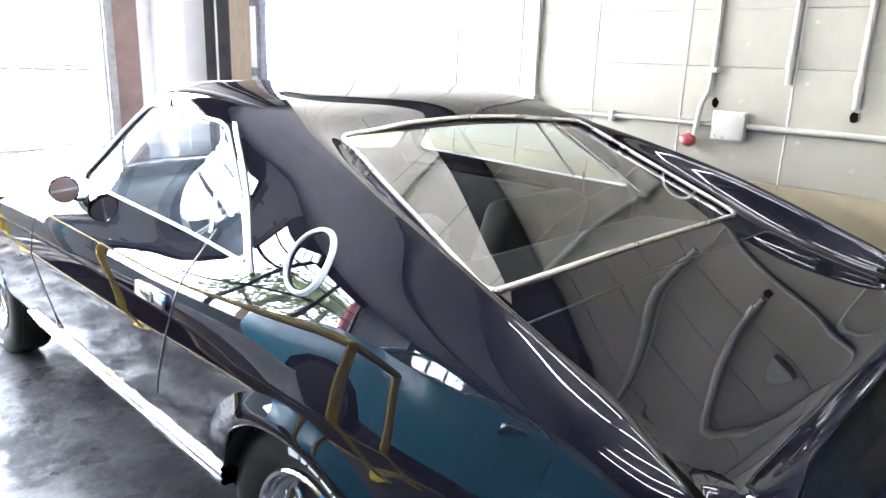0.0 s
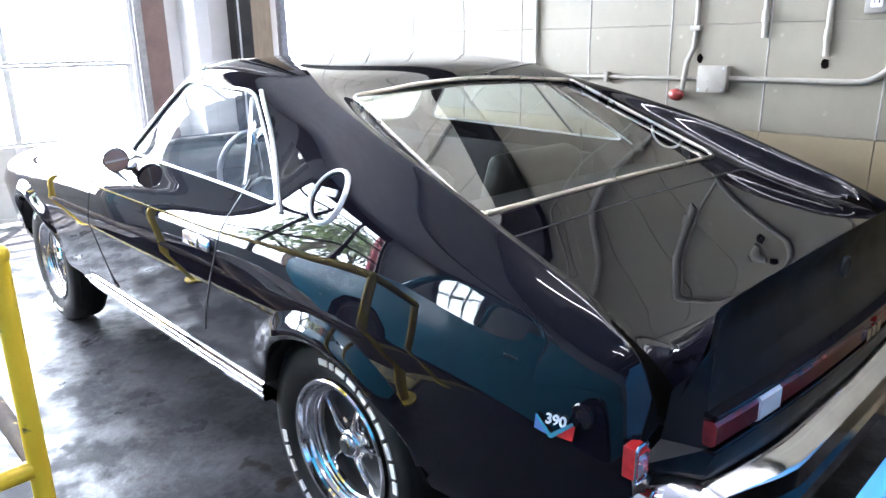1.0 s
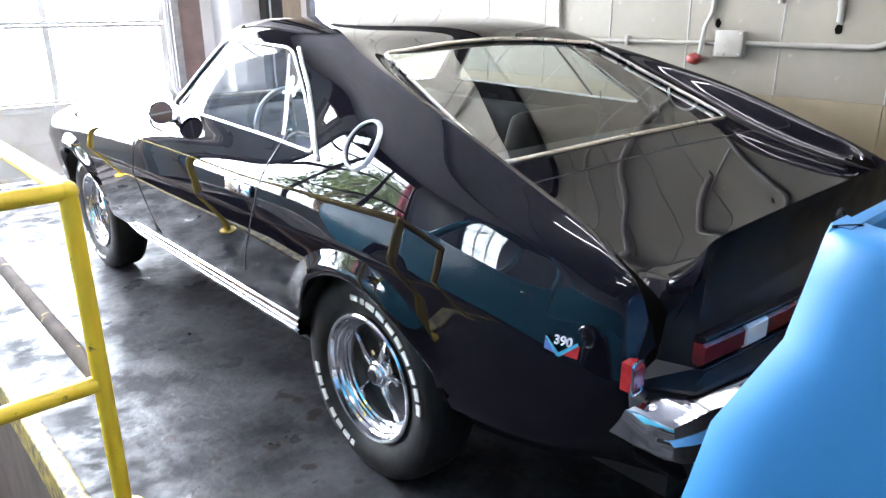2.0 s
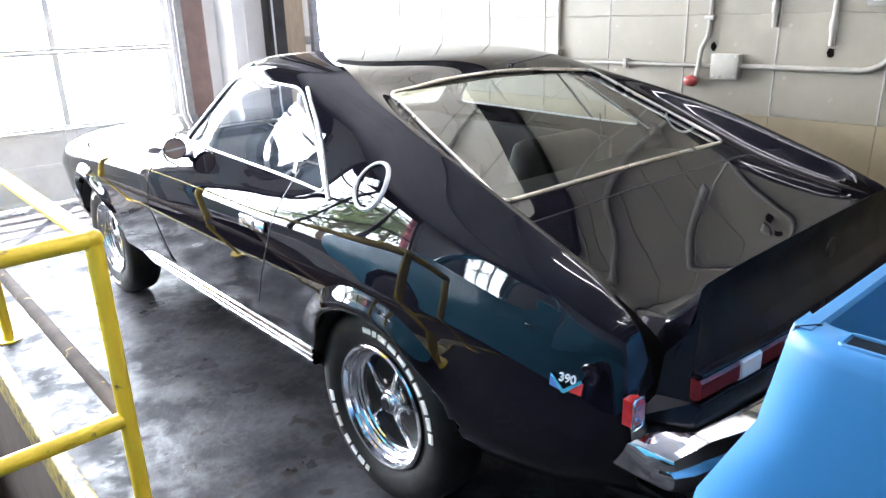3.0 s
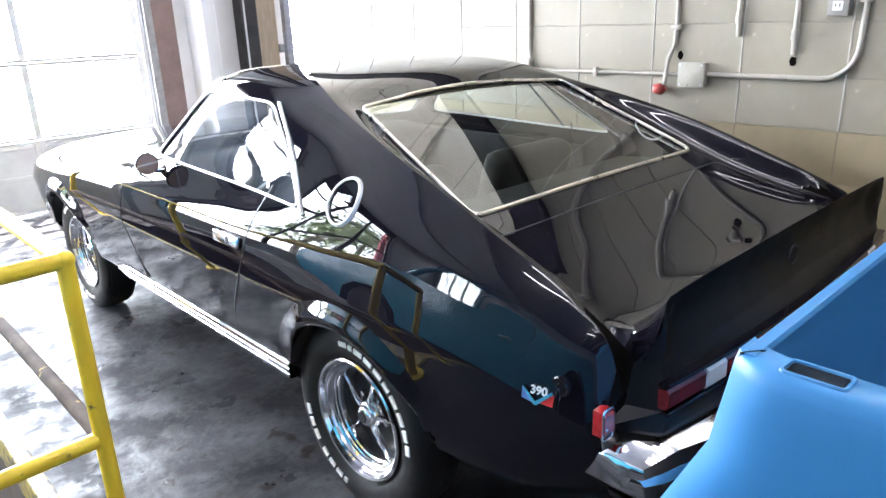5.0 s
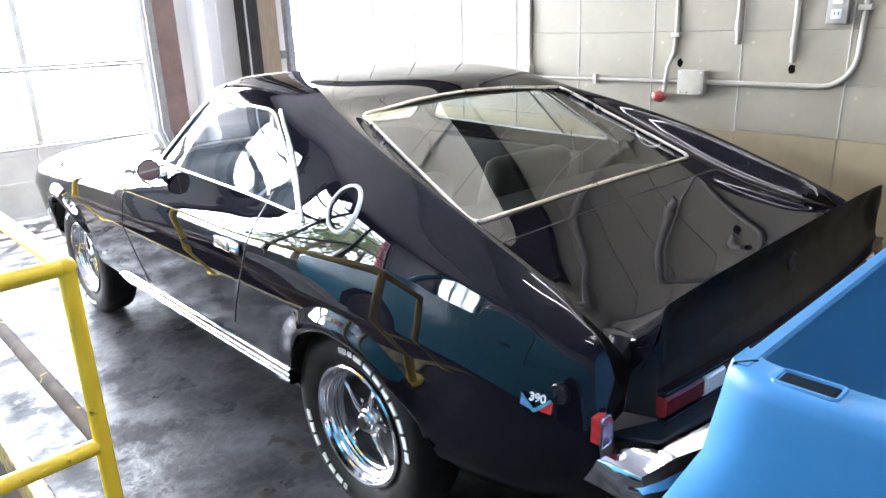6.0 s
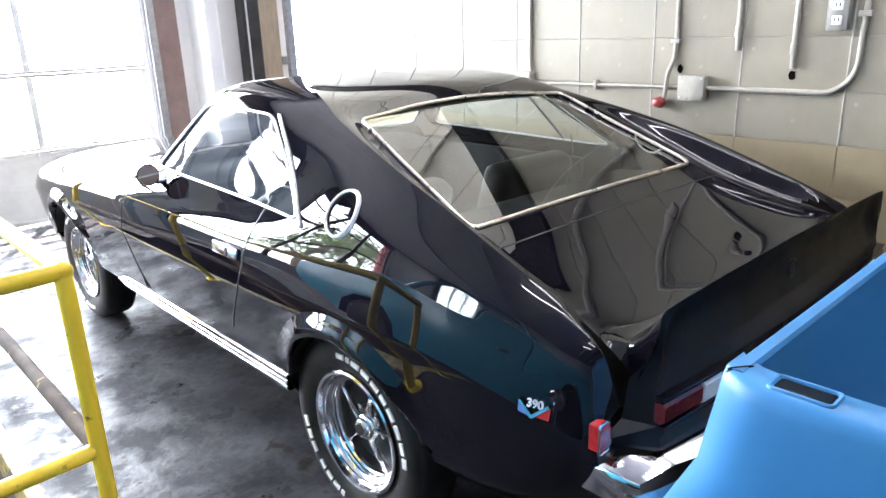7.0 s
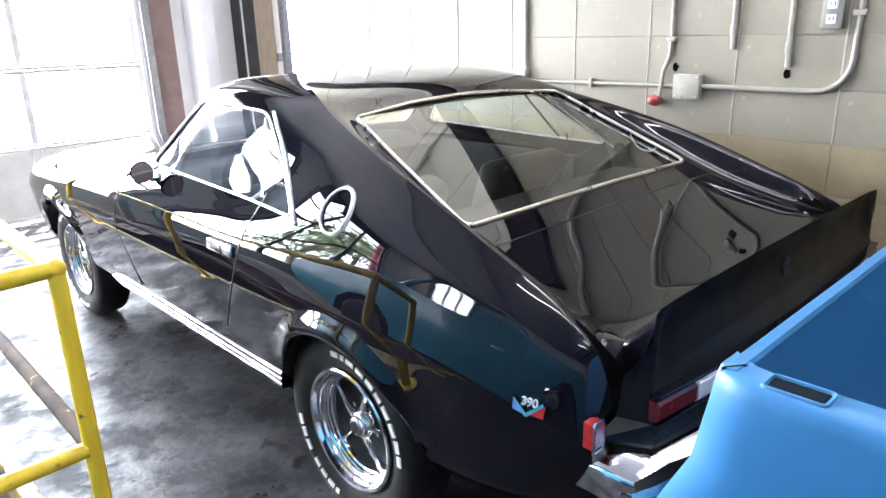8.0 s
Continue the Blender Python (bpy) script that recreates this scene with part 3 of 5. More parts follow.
# Long lines of the body, from the sill up to the centre: y, half width, height.
# The sails run back from the roof as straight crests on both sides of the sunken rear glass and deck.
LINES = [
    [(-0.93, .70, .44), (-0.5, .745, .34), (0, .75, .29), (2.2, .75, .28), (2.9, .73, .30), (3.38, .66, .38)],
    [(-0.93, .775, .50), (-0.5, .82, .42), (0, .838, .39), (2.2, .838, .38), (2.9, .82, .38), (3.38, .70, .44)],
    [(-0.93, .798, .58), (-0.5, .848, .54), (0, .866, .53), (2.2, .866, .52), (2.9, .855, .52), (3.38, .74, .54)],
    [(-0.93, .815, .655), (-.785, .835, .68), (-.67, .851, .702), (-0.5, .868, .733), (-0.3, .880, .752), (0, .887, .755), (.4, .888, .725), (.9, .888, .70), (1.6, .89, .70), (2.4, .89, .705), (2.9, .87, .68), (3.2, .825, .65), (3.38, .755, .62)],
    [(-0.93, .799, .725), (-0.7, .829, .778), (-0.5, .851, .812), (-0.3, .862, .830), (0, .871, .838), (.3, .882, .828), (.6, .885, .818), (1.3, .885, .820), (1.9, .883, .815), (2.4, .879, .80), (2.9, .85, .768), (3.2, .805, .72), (3.38, .74, .66)],
    [(-0.93, .787, .775), (-0.83, .799, .806), (-0.70, .806, .845), (-0.45, .826, .900), (-0.2, .836, .933), (.1, .839, .938), (.35, .853, .908), (.6, .857, .896), (.95, .857, .896), (1.3, .855, .898), (1.6, .850, .898), (1.9, .848, .888), (2.4, .84, .862), (2.9, .81, .815), (3.2, .765, .755), (3.38, .70, .685)],
    [(-0.93, .778, .808), (-0.83, .785, .840), (-0.70, .795, .882), (-0.5, .809, .934), (-0.3, .810, .977), (-.1, .803, 1.018), (.1, .790, 1.034), (.3, .792, .995), (.6, .793, .968), (.95, .790, .972), (1.2, .785, .982), (1.3, .783, .986), (1.5, .765, .970), (1.8, .72, .957), (2.4, .70, .91), (2.9, .68, .855), (3.2, .65, .785), (3.38, .62, .70)],
    [(-0.93, .764, .834), (-0.83, .764, .868), (-0.70, .763, .911), (-0.5, .765, .969), (-0.3, .757, 1.027), (-.1, .736, 1.079), (.1, .707, 1.128), (.3, .676, 1.180), (.45, .661, 1.223), (.6, .650, 1.258), (.98, .64, 1.280), (1.06, .647, 1.268), (1.225, .720, 1.105), (1.33, .766, .998), (1.5, .72, .976), (1.8, .62, .962), (2.4, .60, .918), (2.9, .58, .865), (3.2, .56, .795), (3.38, .54, .705)],
    [(-0.93, .746, .852), (-0.83, .736, .886), (-0.75, .718, .914), (-0.65, .706, .944), (-0.45, .697, 1.018), (-.25, .681, 1.089), (-.05, .652, 1.146), (.15, .605, 1.200), (.25, .582, 1.226), (.36, .577, 1.253), (.45, .580, 1.270), (.55, .585, 1.283), (.7, .588, 1.294), (.85, .588, 1.300), (1.00, .575, 1.298), (1.07, .555, 1.291), (1.225, .648, 1.148), (1.39, .70, .997), (1.55, .62, .975), (1.8, .5, .968), (2.4, .46, .928), (2.9, .44, .875), (3.2, .43, .805), (3.38, .42, .71)],
    [(-0.93, .716, .735), (-0.86, .708, .798), (-0.78, .692, .850), (-0.7, .677, .878), (-0.6, .663, .903), (-0.5, .651, .932), (-0.4, .640, .964), (-0.3, .630, 1.001), (-.2, .618, 1.040), (0, .590, 1.122), (.2, .552, 1.206), (.3, .535, 1.240), (.38, .51, 1.268), (.45, .50, 1.287), (.55, .502, 1.301), (.7, .505, 1.312), (.85, .505, 1.315), (1.00, .495, 1.314), (1.07, .47, 1.301), (1.225, .55, 1.165), (1.4, .60, .997), (1.6, .50, .975), (1.8, .42, .970), (2.4, .39, .931), (2.9, .37, .878), (3.2, .36, .808), (3.38, .35, .711)],
    [(-0.93, .690, .950), (-0.885, .678, .880), (-0.84, .668, .844), (-0.78, .660, .849), (-0.7, .648, .862), (-0.6, .632, .884), (-0.5, .615, .910), (-0.4, .600, .942), (-0.3, .590, .982), (-.2, .576, 1.025), (0, .550, 1.110), (.2, .520, 1.196), (.3, .495, 1.236), (.38, .44, 1.271), (.45, .42, 1.290), (.55, .42, 1.306), (.7, .42, 1.319), (.85, .42, 1.322), (1.00, .41, 1.321), (1.07, .39, 1.308), (1.225, .44, 1.190), (1.4, .48, 1.025), (1.6, .38, .976), (1.8, .33, .971), (2.4, .31, .933), (2.9, .29, .880), (3.2, .28, .810), (3.38, .27, .712)],
    [(-0.93, 0, .960), (-0.885, 0, .886), (-0.84, 0, .845), (-0.78, 0, .848), (-0.7, 0, .863), (-0.6, 0, .887), (-0.5, 0, .915), (-0.4, 0, .949), (-0.3, 0, .987), (-.06, 0, 1.092), (.2, 0, 1.204), (.3, 0, 1.247), (.385, 0, 1.283), (.45, 0, 1.303), (.55, 0, 1.317), (.7, 0, 1.331), (.85, 0, 1.338), (1.00, 0, 1.336), (1.085, 0, 1.316), (1.14, 0, 1.282), (1.4, 0, 1.085), (1.60, 0, .978), (1.66, 0, .972), (1.8, 0, .972), (2.4, 0, .938), (2.9, 0, .885), (3.2, 0, .815), (3.38, 0, .715)],
]
SPANS = [3, 4, 5, 6, 6, 6, 6, 7, 5, 4, 18]
TOP = len(LINES) - 1
CREASE_ROW = sum(SPANS[:3])
FAIR = np.full(sum(SPANS) + 1 - CREASE_ROW, 0.5)
FAIR[0] = 0.0
for line, spans in ((8, ((-3, .3), (-2, .16), (-1, .10), (0, .08), (1, .10), (2, .12))), (9, ((-2, .12), (-1, .08), (0, .05), (1, .05), (2, .04))), (10, ((-1, .03), (0, .03), (1, .06), (2, .2)))):
    for off, k in spans:
        FAIR[sum(SPANS[:line]) - CREASE_ROW + off] = k
GRID_Y = np.linspace(-0.93, 3.38, 863)


def faired(knots, soft):
    """Width and height of one long line, faired along the body."""
    k = np.array(knots).T
    kern = np.exp(-0.5 * (np.arange(-40, 41) * 0.005 / soft) ** 2)
    kern /= kern.sum()
    out = []
    for v in (k[1], k[2]):
        f = pchip(k[0], v, GRID_Y)
        pad = np.concatenate([2 * f[0] - f[40:0:-1], f, 2 * f[-1] - f[-2:-42:-1]])
        out.append(np.convolve(pad, kern, "valid"))
    return out


LK = [faired(l, 0.06 if k < 8 else 0.05 if k == 8 else 0.022) for k, l in enumerate(LINES)]


@lru_cache(maxsize=None)
def profile(y):
    """The half section at y: rows of half width and height, from the sill to the centre."""
    w = [float(np.interp(y, GRID_Y, k[0])) for k in LK]
    z = [float(np.interp(y, GRID_Y, k[1])) for k in LK]
    out = []
    for lo, hi in ((0, 3), (3, TOP)):
        p = np.array([w[lo:hi + 1], z[lo:hi + 1]]).T
        seg = np.maximum(np.linalg.norm(np.diff(p, axis=0), axis=1), 1e-4)
        n = len(p)
        dd = np.diff(p, axis=0) / seg[:, None]
        tan = np.zeros_like(p)
        tan[0], tan[-1] = dd[0], ((-1, 0) if hi == TOP else dd[-1])
        for i in range(1, n - 1):
            for c in (0, 1):
                u, v = dd[i - 1][c], dd[i][c]
                if u * v > 0:
                    w1, w2 = 2 * seg[i] + seg[i - 1], seg[i] + 2 * seg[i - 1]
                    tan[i][c] = (w1 + w2) / (w1 / u + w2 / v)
        for i in range(n - 1):
            m = SPANS[lo + i]
            for k in range(m):
                t = k / m
                out.append((1 + 2 * t) * (1 - t) ** 2 * p[i] + t * (1 - t) ** 2 * seg[i] * tan[i] + t * t * (3 - 2 * t) * p[i + 1] + t * t * (t - 1) * seg[i] * tan[i + 1])
    out.append(np.array((0.0, z[TOP])))
    out = np.array(out)
    fair = FAIR + (0.5 - FAIR) * smooth01(0.05, 0.35, y)
    fair[0] = 0.0
    for _ in range(14):
        up = out[CREASE_ROW:]
        nxt = np.vstack([up[1:], up[-2:-1] * (-1, 1)])
        mean = 0.5 * np.vstack([up[:1], up[:-1]]) + 0.5 * nxt
        out[CREASE_ROW:] = up + fair[:, None] * (mean - up)
    out[-1, 0] = 0.0
    # the quarters round off towards the tail
    turn = min(1.0, max(0.0, (-0.80 - y) / 0.132))
    if turn > 0:
        pull = 0.022 * (1 - math.sqrt(1 - turn * turn))
        for q in out:
            q[0] -= pull * smooth01(0.74, 0.78, q[0])
    fall = min(1.0, max(0.0, (-0.855 - y) / 0.076))
    if fall > 0:
        drop = 0.075 * (1 - math.sqrt(1 - fall * fall))
        for q in out[CREASE_ROW:sum(SPANS[:9]) + 1]:
            q[1] -= drop * smooth01(0.66, 0.86, q[1])
    return out


def tail_shift(w, y):
    """The ends of the quarters stop short of the deck's lip."""
    return 0.07 * smooth01(0.696, 0.720, w) * smooth01(-0.60, -0.93, y)


CREASE, BELT, DRIP, EDGE = sum(SPANS[:3]), sum(SPANS[:5]), sum(SPANS[:7]), sum(SPANS[:8])


def on_side(y, z, sx=-1, out=0.0):
    """A point of the flank at y and height z."""
    p = profile(round(y, 4))[6:EDGE + 1]
    w = float(np.interp(z, p[:, 1], p[:, 0]))
    return Vector((sx * (w + out), y + tail_shift(w, y), z))


def on_top(x, y, out=0.0):
    """A point of the upper body at x and y."""
    p = profile(round(y, 4))[BELT:][::-1]
    return Vector((x, y + tail_shift(abs(x), y), float(np.interp(abs(x), p[:, 0], p[:, 1])) + out))


def inside(poly, a, b):
    r = False
    for (x0, y0), (x1, y1) in zip(poly, poly[1:] + poly[:1]):
        if (y0 > b) != (y1 > b) and a < (x1 - x0) * (b - y0) / (y1 - y0) + x0:
            r = not r
    return r


def nearest(poly, a, b, closed=True):
    best, q = 1e9, None
    for p0, p1 in zip(poly, poly[1:] + (poly[:1] if closed else [])):
        d = (p1[0] - p0[0], p1[1] - p0[1])
        t = max(0, min(1, ((a - p0[0]) * d[0] + (b - p0[1]) * d[1]) / max(1e-12, d[0] ** 2 + d[1] ** 2)))
        c = (p0[0] + t * d[0], p0[1] + t * d[1])
        e = math.hypot(a - c[0], b - c[1])
        if e < best:
            best, q = e, c
    return best, q


def rounded(poly, r, n=5):
    """Rounds the corners of a flat outline."""
    out = []
    for i, p in enumerate(poly):
        a, b = Vector(poly[i - 1]) - Vector(p), Vector(poly[(i + 1) % len(poly)]) - Vector(p)
        k = min(r, a.length * 0.45, b.length * 0.45)
        s, e = Vector(p) + a.normalized() * k, Vector(p) + b.normalized() * k
        for j in range(n + 1):
            t = j / n
            out.append(tuple((1 - t) ** 2 * s + 2 * t * (1 - t) * Vector(p) + t * t * e))
    return out


SIDE_WINDOW = rounded([(1.318, .997), (1.038, 1.254), (.560, 1.236), (.190, .968)], 0.05)
REAR_GLASS = rounded([(-.515, .262), (-.26, .297), (0, .305), (.26, .297), (.515, .262), (.592, -.305), (-.592, -.305)], 0.035)
SCREEN = [(x, 1.105 - 0.10 * (x / 0.6) ** 2) for x in np.linspace(-.585, .585, 13)] + [(x, 1.615 - 0.20 * (x / 0.7) ** 2) for x in np.linspace(.69, -.69, 13)]
SCREEN = [(float(a), float(b)) for a, b in SCREEN]
REAR_ARCH = arc(-0.045, 0.325, 0.352, -60, 240, 36)
FRONT_ARCH = arc(2.464, 0.325, 0.358, -60, 240, 36)
DOOR = rounded([(1.44, .445), (1.56, .70), (1.47, .985), (.93, 1.40), (.46, 1.40), (.395, 1.0), (.467, .76), (.60, .56), (.66, .445)], 0.05)
HOOD = [(-.60, 1.74), (.60, 1.74), (.56, 3.33), (-.56, 3.33)]
LID = rounded([(-.612, -.395), (.612, -.395), (.652, -.78), (.64, -1.0), (-.64, -1.0), (-.652, -.78)], 0.03)

car = thing("coupe", "glossy black two-door fastback coupe parked on the concrete", "car")

ys = sorted(set(np.round(np.concatenate([np.linspace(-0.93, 1.8, 172), np.linspace(1.82, 3.38, 80)]), 4)))
bm = bmesh.new()
rows = []
for y in ys:
    p = profile(float(y))
    row = [bm.verts.new((-w, y + tail_shift(w, y), z)) for w, z in p]
    row += [bm.verts.new((w, y + tail_shift(w, y), z)) for w, z in p[-2::-1]]
    rows.append(row)
half = len(profile(0.0))
tag = bm.faces.layers.int.new("region")
# 0 shell, 1 side glass, 2 rear glass, 3 windshield, 4 wheel openings, 5 door, 6 hood, 7 trunk lid, 8 front fender, 9 lid channel
for a, b in zip(rows, rows[1:]):
    for k in range(len(a) - 1):
        f = bm.faces.new((a[k], a[k + 1], b[k + 1], b[k]))
        c = f.calc_center_median()
        j = k if k < half - 1 else 2 * half - 3 - k
        r = 0
        if j < EDGE and inside(SIDE_WINDOW, c.y, c.z) and j >= BELT - 2:
            r = 1
        elif j >= DRIP and inside(REAR_GLASS, c.x, c.y):
            r = 2
        elif j >= DRIP - 3 and inside(SCREEN, c.x, c.y):
            r = 3
        elif j < BELT and (inside(REAR_ARCH, c.y, c.z) or inside(FRONT_ARCH, c.y, c.z)):
            r = 4
        elif j < DRIP - 2 and c.z > 0.40 and inside(DOOR, c.y, c.z):
            r = 5
        elif j >= DRIP - 2 and inside(HOOD, c.x, c.y):
            r = 6
        elif j >= DRIP and inside(LID, c.x, c.y):
            r = 7
        elif c.y > 1.46 and j < DRIP:
            r = 8
        elif c.y < -0.66 and sum(SPANS[:9]) + 1 - 5 * smooth01(-0.64, -0.80, c.y) <= j < sum(SPANS[:9]) + 1:
            r = 9
        f[tag] = r
# draw the cut edges onto their outlines
for v in bm.verts:
    kinds = {f[tag] for f in v.link_faces}
    if len(kinds) < 2:
        continue
    poly = axes = None
    if 1 in kinds:
        poly, axes = SIDE_WINDOW, (1, 2)
    elif 2 in kinds:
        poly, axes = REAR_GLASS, (0, 1)
    elif 3 in kinds:
        poly, axes = SCREEN, (0, 1)
    elif 4 in kinds:
        poly, axes = (REAR_ARCH if v.co.y < 1.2 else FRONT_ARCH), (1, 2)
    elif 5 in kinds:
        poly, axes = DOOR, (1, 2)
    elif 7 in kinds:
        poly, axes = LID, (0, 1)
    if poly:
        d, q = nearest(poly, v.co[axes[0]], v.co[axes[1]])
        if d < 0.03:
            if axes == (0, 1):
                s = on_top(q[0], max(-0.93, min(3.38, q[1])))
                v.co = (q[0], q[1] if q[1] > -0.9 else v.co.y, s.z)
            elif q[1] > 0.30:
                p = profile(round(max(-0.93, q[0]), 4))[:EDGE + 1]
                w = float(np.interp(q[1], p[:, 1], p[:, 0]))
                v.co = (math.copysign(w, v.co.x), q[0], q[1])


def cut(region, sx=0):
    out = bmesh.new()
    made, keep = {}, []
    for f in bm.faces:
        c = f.calc_center_median()
        if f[tag] != region or (sx and c.x * sx < 0):
            continue
        for v in f.verts:
            if v not in made:
                made[v] = out.verts.new(v.co)
                keep.append(v.normal.copy())
        try:
            out.faces.new([made[v] for v in f.verts])
        except ValueError:
            pass
    out.verts.index_update()
    NORMALS[id(out)] = keep
    return out


NORMALS = {}


def panel(name, piece, material, label):
    """A body panel that keeps the whole body's normals, so that reflections run on across its edges."""
    me = bpy.data.meshes.new(name)
    normals = NORMALS[id(piece)]
    piece.to_mesh(me)
    piece.free()
    for p in me.polygons:
        p.use_smooth = True
    me.normals_split_custom_set_from_vertices(normals)
    me.materials.append(material)
    ob = new(name, me)
    ob.parent = car
    tagged(ob, label)
    return ob


bmesh.ops.recalc_face_normals(bm, faces=bm.faces)
bm.normal_update()
panel("body_shell", cut(0), BLACK_PAINT, "glossy black bodywork")
for sx in (-1, 1):
    panel("door", cut(5, sx), BLACK_PAINT, "glossy black door")
    panel("lid_channel", cut(9, sx), HOLE, "dull black channel beside the trunk lid")
    panel("front_fender", cut(8, sx), BLACK_PAINT, "glossy black front fender")
    g = cut(1, sx)
    for v in g.verts:
        v.co.x -= 0.008 * sx
    panel("side_window", g, SIDE_GLASS, "clear side glass with a faint bluish haze mixed in")
panel("hood", cut(6), BLACK_PAINT, "glossy black hood")
lid = panel("trunk_lid", cut(7), BLACK_PAINT, "glossy black trunk lid")
for region, name in ((2, "rear_window"), (3, "windshield")):
    g = cut(region)
    for v in g.verts:
        v.co.z -= 0.008
    panel(name, g, REAR_GLASS_TINT if region == 2 else CAR_GLASS, "sloping " + ("tinted" if region == 2 else "clear") + " glass " + name.replace("_", " "))
bm.free()


def ring(pts, r, material, name, parent=car, label="", closed=True, flat=1.0, seg=8):
    return part(name, tube(bmesh.new(), pts, r, seg, closed=closed, flat=flat), material, parent, label)


def spread(poly, step=0.03, closed=True):
    out = []
    for p0, p1 in zip(poly, poly[1:] + (poly[:1] if closed else [])):
        n = max(1, int(math.hypot(p1[0] - p0[0], p1[1] - p0[1]) / step))
        out += [(p0[0] + (p1[0] - p0[0]) * k / n, p0[1] + (p1[1] - p0[1]) * k / n) for k in range(n)]
    return out if closed else out + [poly[-1]]


for sx in (-1, 1):
    ring([on_side(y, z, sx, 0.002) for y, z in spread(SIDE_WINDOW)], 0.0048, SATIN_CHROME, "window_trim", label="bright chrome window trim")
    ring([on_side(y, z, sx, -0.001) for y, z in spread(rounded([(.66, .44), (.60, .56), (.467, .76), (.392, 1.0), (.392, 1.01)], .06)[6:24] , closed=False)], 0.0035, SEAL, "door_gap", closed=False)
    ring([on_side(y, z, sx, -0.001) for y, z in spread([(1.44, .44), (1.555, .70), (1.475, .96)], closed=False)], 0.0035, SEAL, "door_gap", closed=False)
    ring([on_side(y, z, sx, 0.003) for y, z in spread([(.530, 1.238), (.393, 1.14), (.262, 1.035), (.163, .955)], closed=False)], 0.006, SATIN_CHROME, "pillar_trim", closed=False, label="bright strip behind the side window")
    ring([on_side(y, z, sx, -.012) for y, z in spread([(.575, 1.215), (.50, 1.10), (.43, .985)], closed=False)], 0.007, CHROME, "glass_divider", closed=False, label="slim chrome bar at the edge of the door glass")
    # bright sill moulding with a ribbed face
    bm = bmesh.new()
    rowsm = []
    for y in np.linspace(0.30, 1.82, 24):
        taper = smooth01(1.84, 1.70, float(y))
        mid = .402
        rowsm.append([(sx * w, float(y), mid + (z - mid) * (.15 + .85 * taper)) for w, z in ((.826, .368), (.850, .370), (.858, .378), (.859, .388), (.853, .392), (.859, .396), (.859, .408), (.853, .412), (.859, .416), (.857, .426), (.848, .433), (.832, .433))])
    sheet(bm, rowsm)
    part("sill_moulding", bm, CHROME, car, "bright ribbed sill moulding", angle=25)

# rear glass surround
ring([on_top(x, y, 0.003) for x, y in spread(REAR_GLASS)], 0.0064, WORN_CHROME, "rear_window_trim", label="pale bright rear window trim")
ring([on_top(x, y, 0.002) for x, y in spread(SCREEN)], 0.010, CHROME, "windshield_trim", label="chrome windshield trim")
ring([on_top(x, y, -0.0015) for x, y in spread([(-.640, -.70)] + LID[:12] + [(.640, -.70)], closed=False)], 0.003, SEAL, "lid_gap", closed=False)
ring([on_top(x, y, -0.002) for x, y in spread([(-.60, 1.74), (.60, 1.74)], closed=False)], 0.004, SEAL, "hood_gap", closed=False)


def tail_y(x):
    return -0.93 + 0.07 * smooth01(0.700, 0.722, abs(x))


def lamp_y(x):
    """The lamp band bows out behind the lip."""
    return -0.935 - 0.045 * max(0, 1 - (abs(x) / .76) ** 2)


# tail: panel below the lip, lamps, bumper
bm = bmesh.new()
end = profile(-0.93)
zs = [.44, .50, .56, .62, .665, .70, .74, .789, .80, .84, .88, .92, .945]
hollow = {.44: .05, .50: .03, .56: .0, .62: .0, .665: .0, .70: 0, .74: 0, .789: 0.004, .80: .008, .84: .022, .88: .026, .92: .016, .945: .004}
rows = []
for z in zs:
    w = float(np.interp(z, end[:CREASE + 1, 1], end[:CREASE + 1, 0])) if z <= .665 else float(np.interp(z, end[CREASE:EDGE + 1, 1], end[CREASE:EDGE + 1, 0]))
    if z > .69:
        w = float(np.interp(z, (.70, .80, .95), (.722, .714, .689)))
    rows.append([(x, (tail_y(x) if z > .78 or abs(x) > .724 else lamp_y(x) + .07 * smooth01(.700, .722, abs(x))) + hollow[z] * (1 - smooth01(.62, .685, abs(x))), z) for x in np.linspace(-1, 1, 61) * w])
rows.append([(x, tail_y(x) - .001, on_top(x, -.93).z - .001) for x in np.linspace(-1, 1, 61) * .688])
sheet(bm, rows)
part("tail_panel", bm, SATIN_BLACK, car, "glossy black tail panel", angle=40)
for sx in (-1, 1):
    bm = bmesh.new()
    bm.faces.new([bm.verts.new((sx * w, -.861, z)) for w, z in end[CREASE + 4:sum(SPANS[:9]) + 1]])
    part("quarter_end", bm, MATTE_BLACK, car, "matte black end of the rear quarter", smooth=False)


def tail_box(name, x0, x1, z0, z1, depth, material, label="", n=10, bevel=0.006, parent=car):
    bm = bmesh.new()
    xs = np.linspace(x0, x1, n)
    rr = []
    for x in xs:
        y = tail_y(x) if abs(x) > .76 else lamp_y(x)
        rr.append([(x, y + 0.01, z0), (x, y - depth + bevel, z0), (x, y - depth, z0 + bevel), (x, y - depth, z1 - bevel), (x, y - depth + bevel, z1), (x, y + 0.01, z1)])
    vs = sheet(bm, rr)
    bm.faces.new(vs[0])
    bm.faces.new(vs[-1][::-1])
    return part(name, bm, material, parent, label, angle=30)


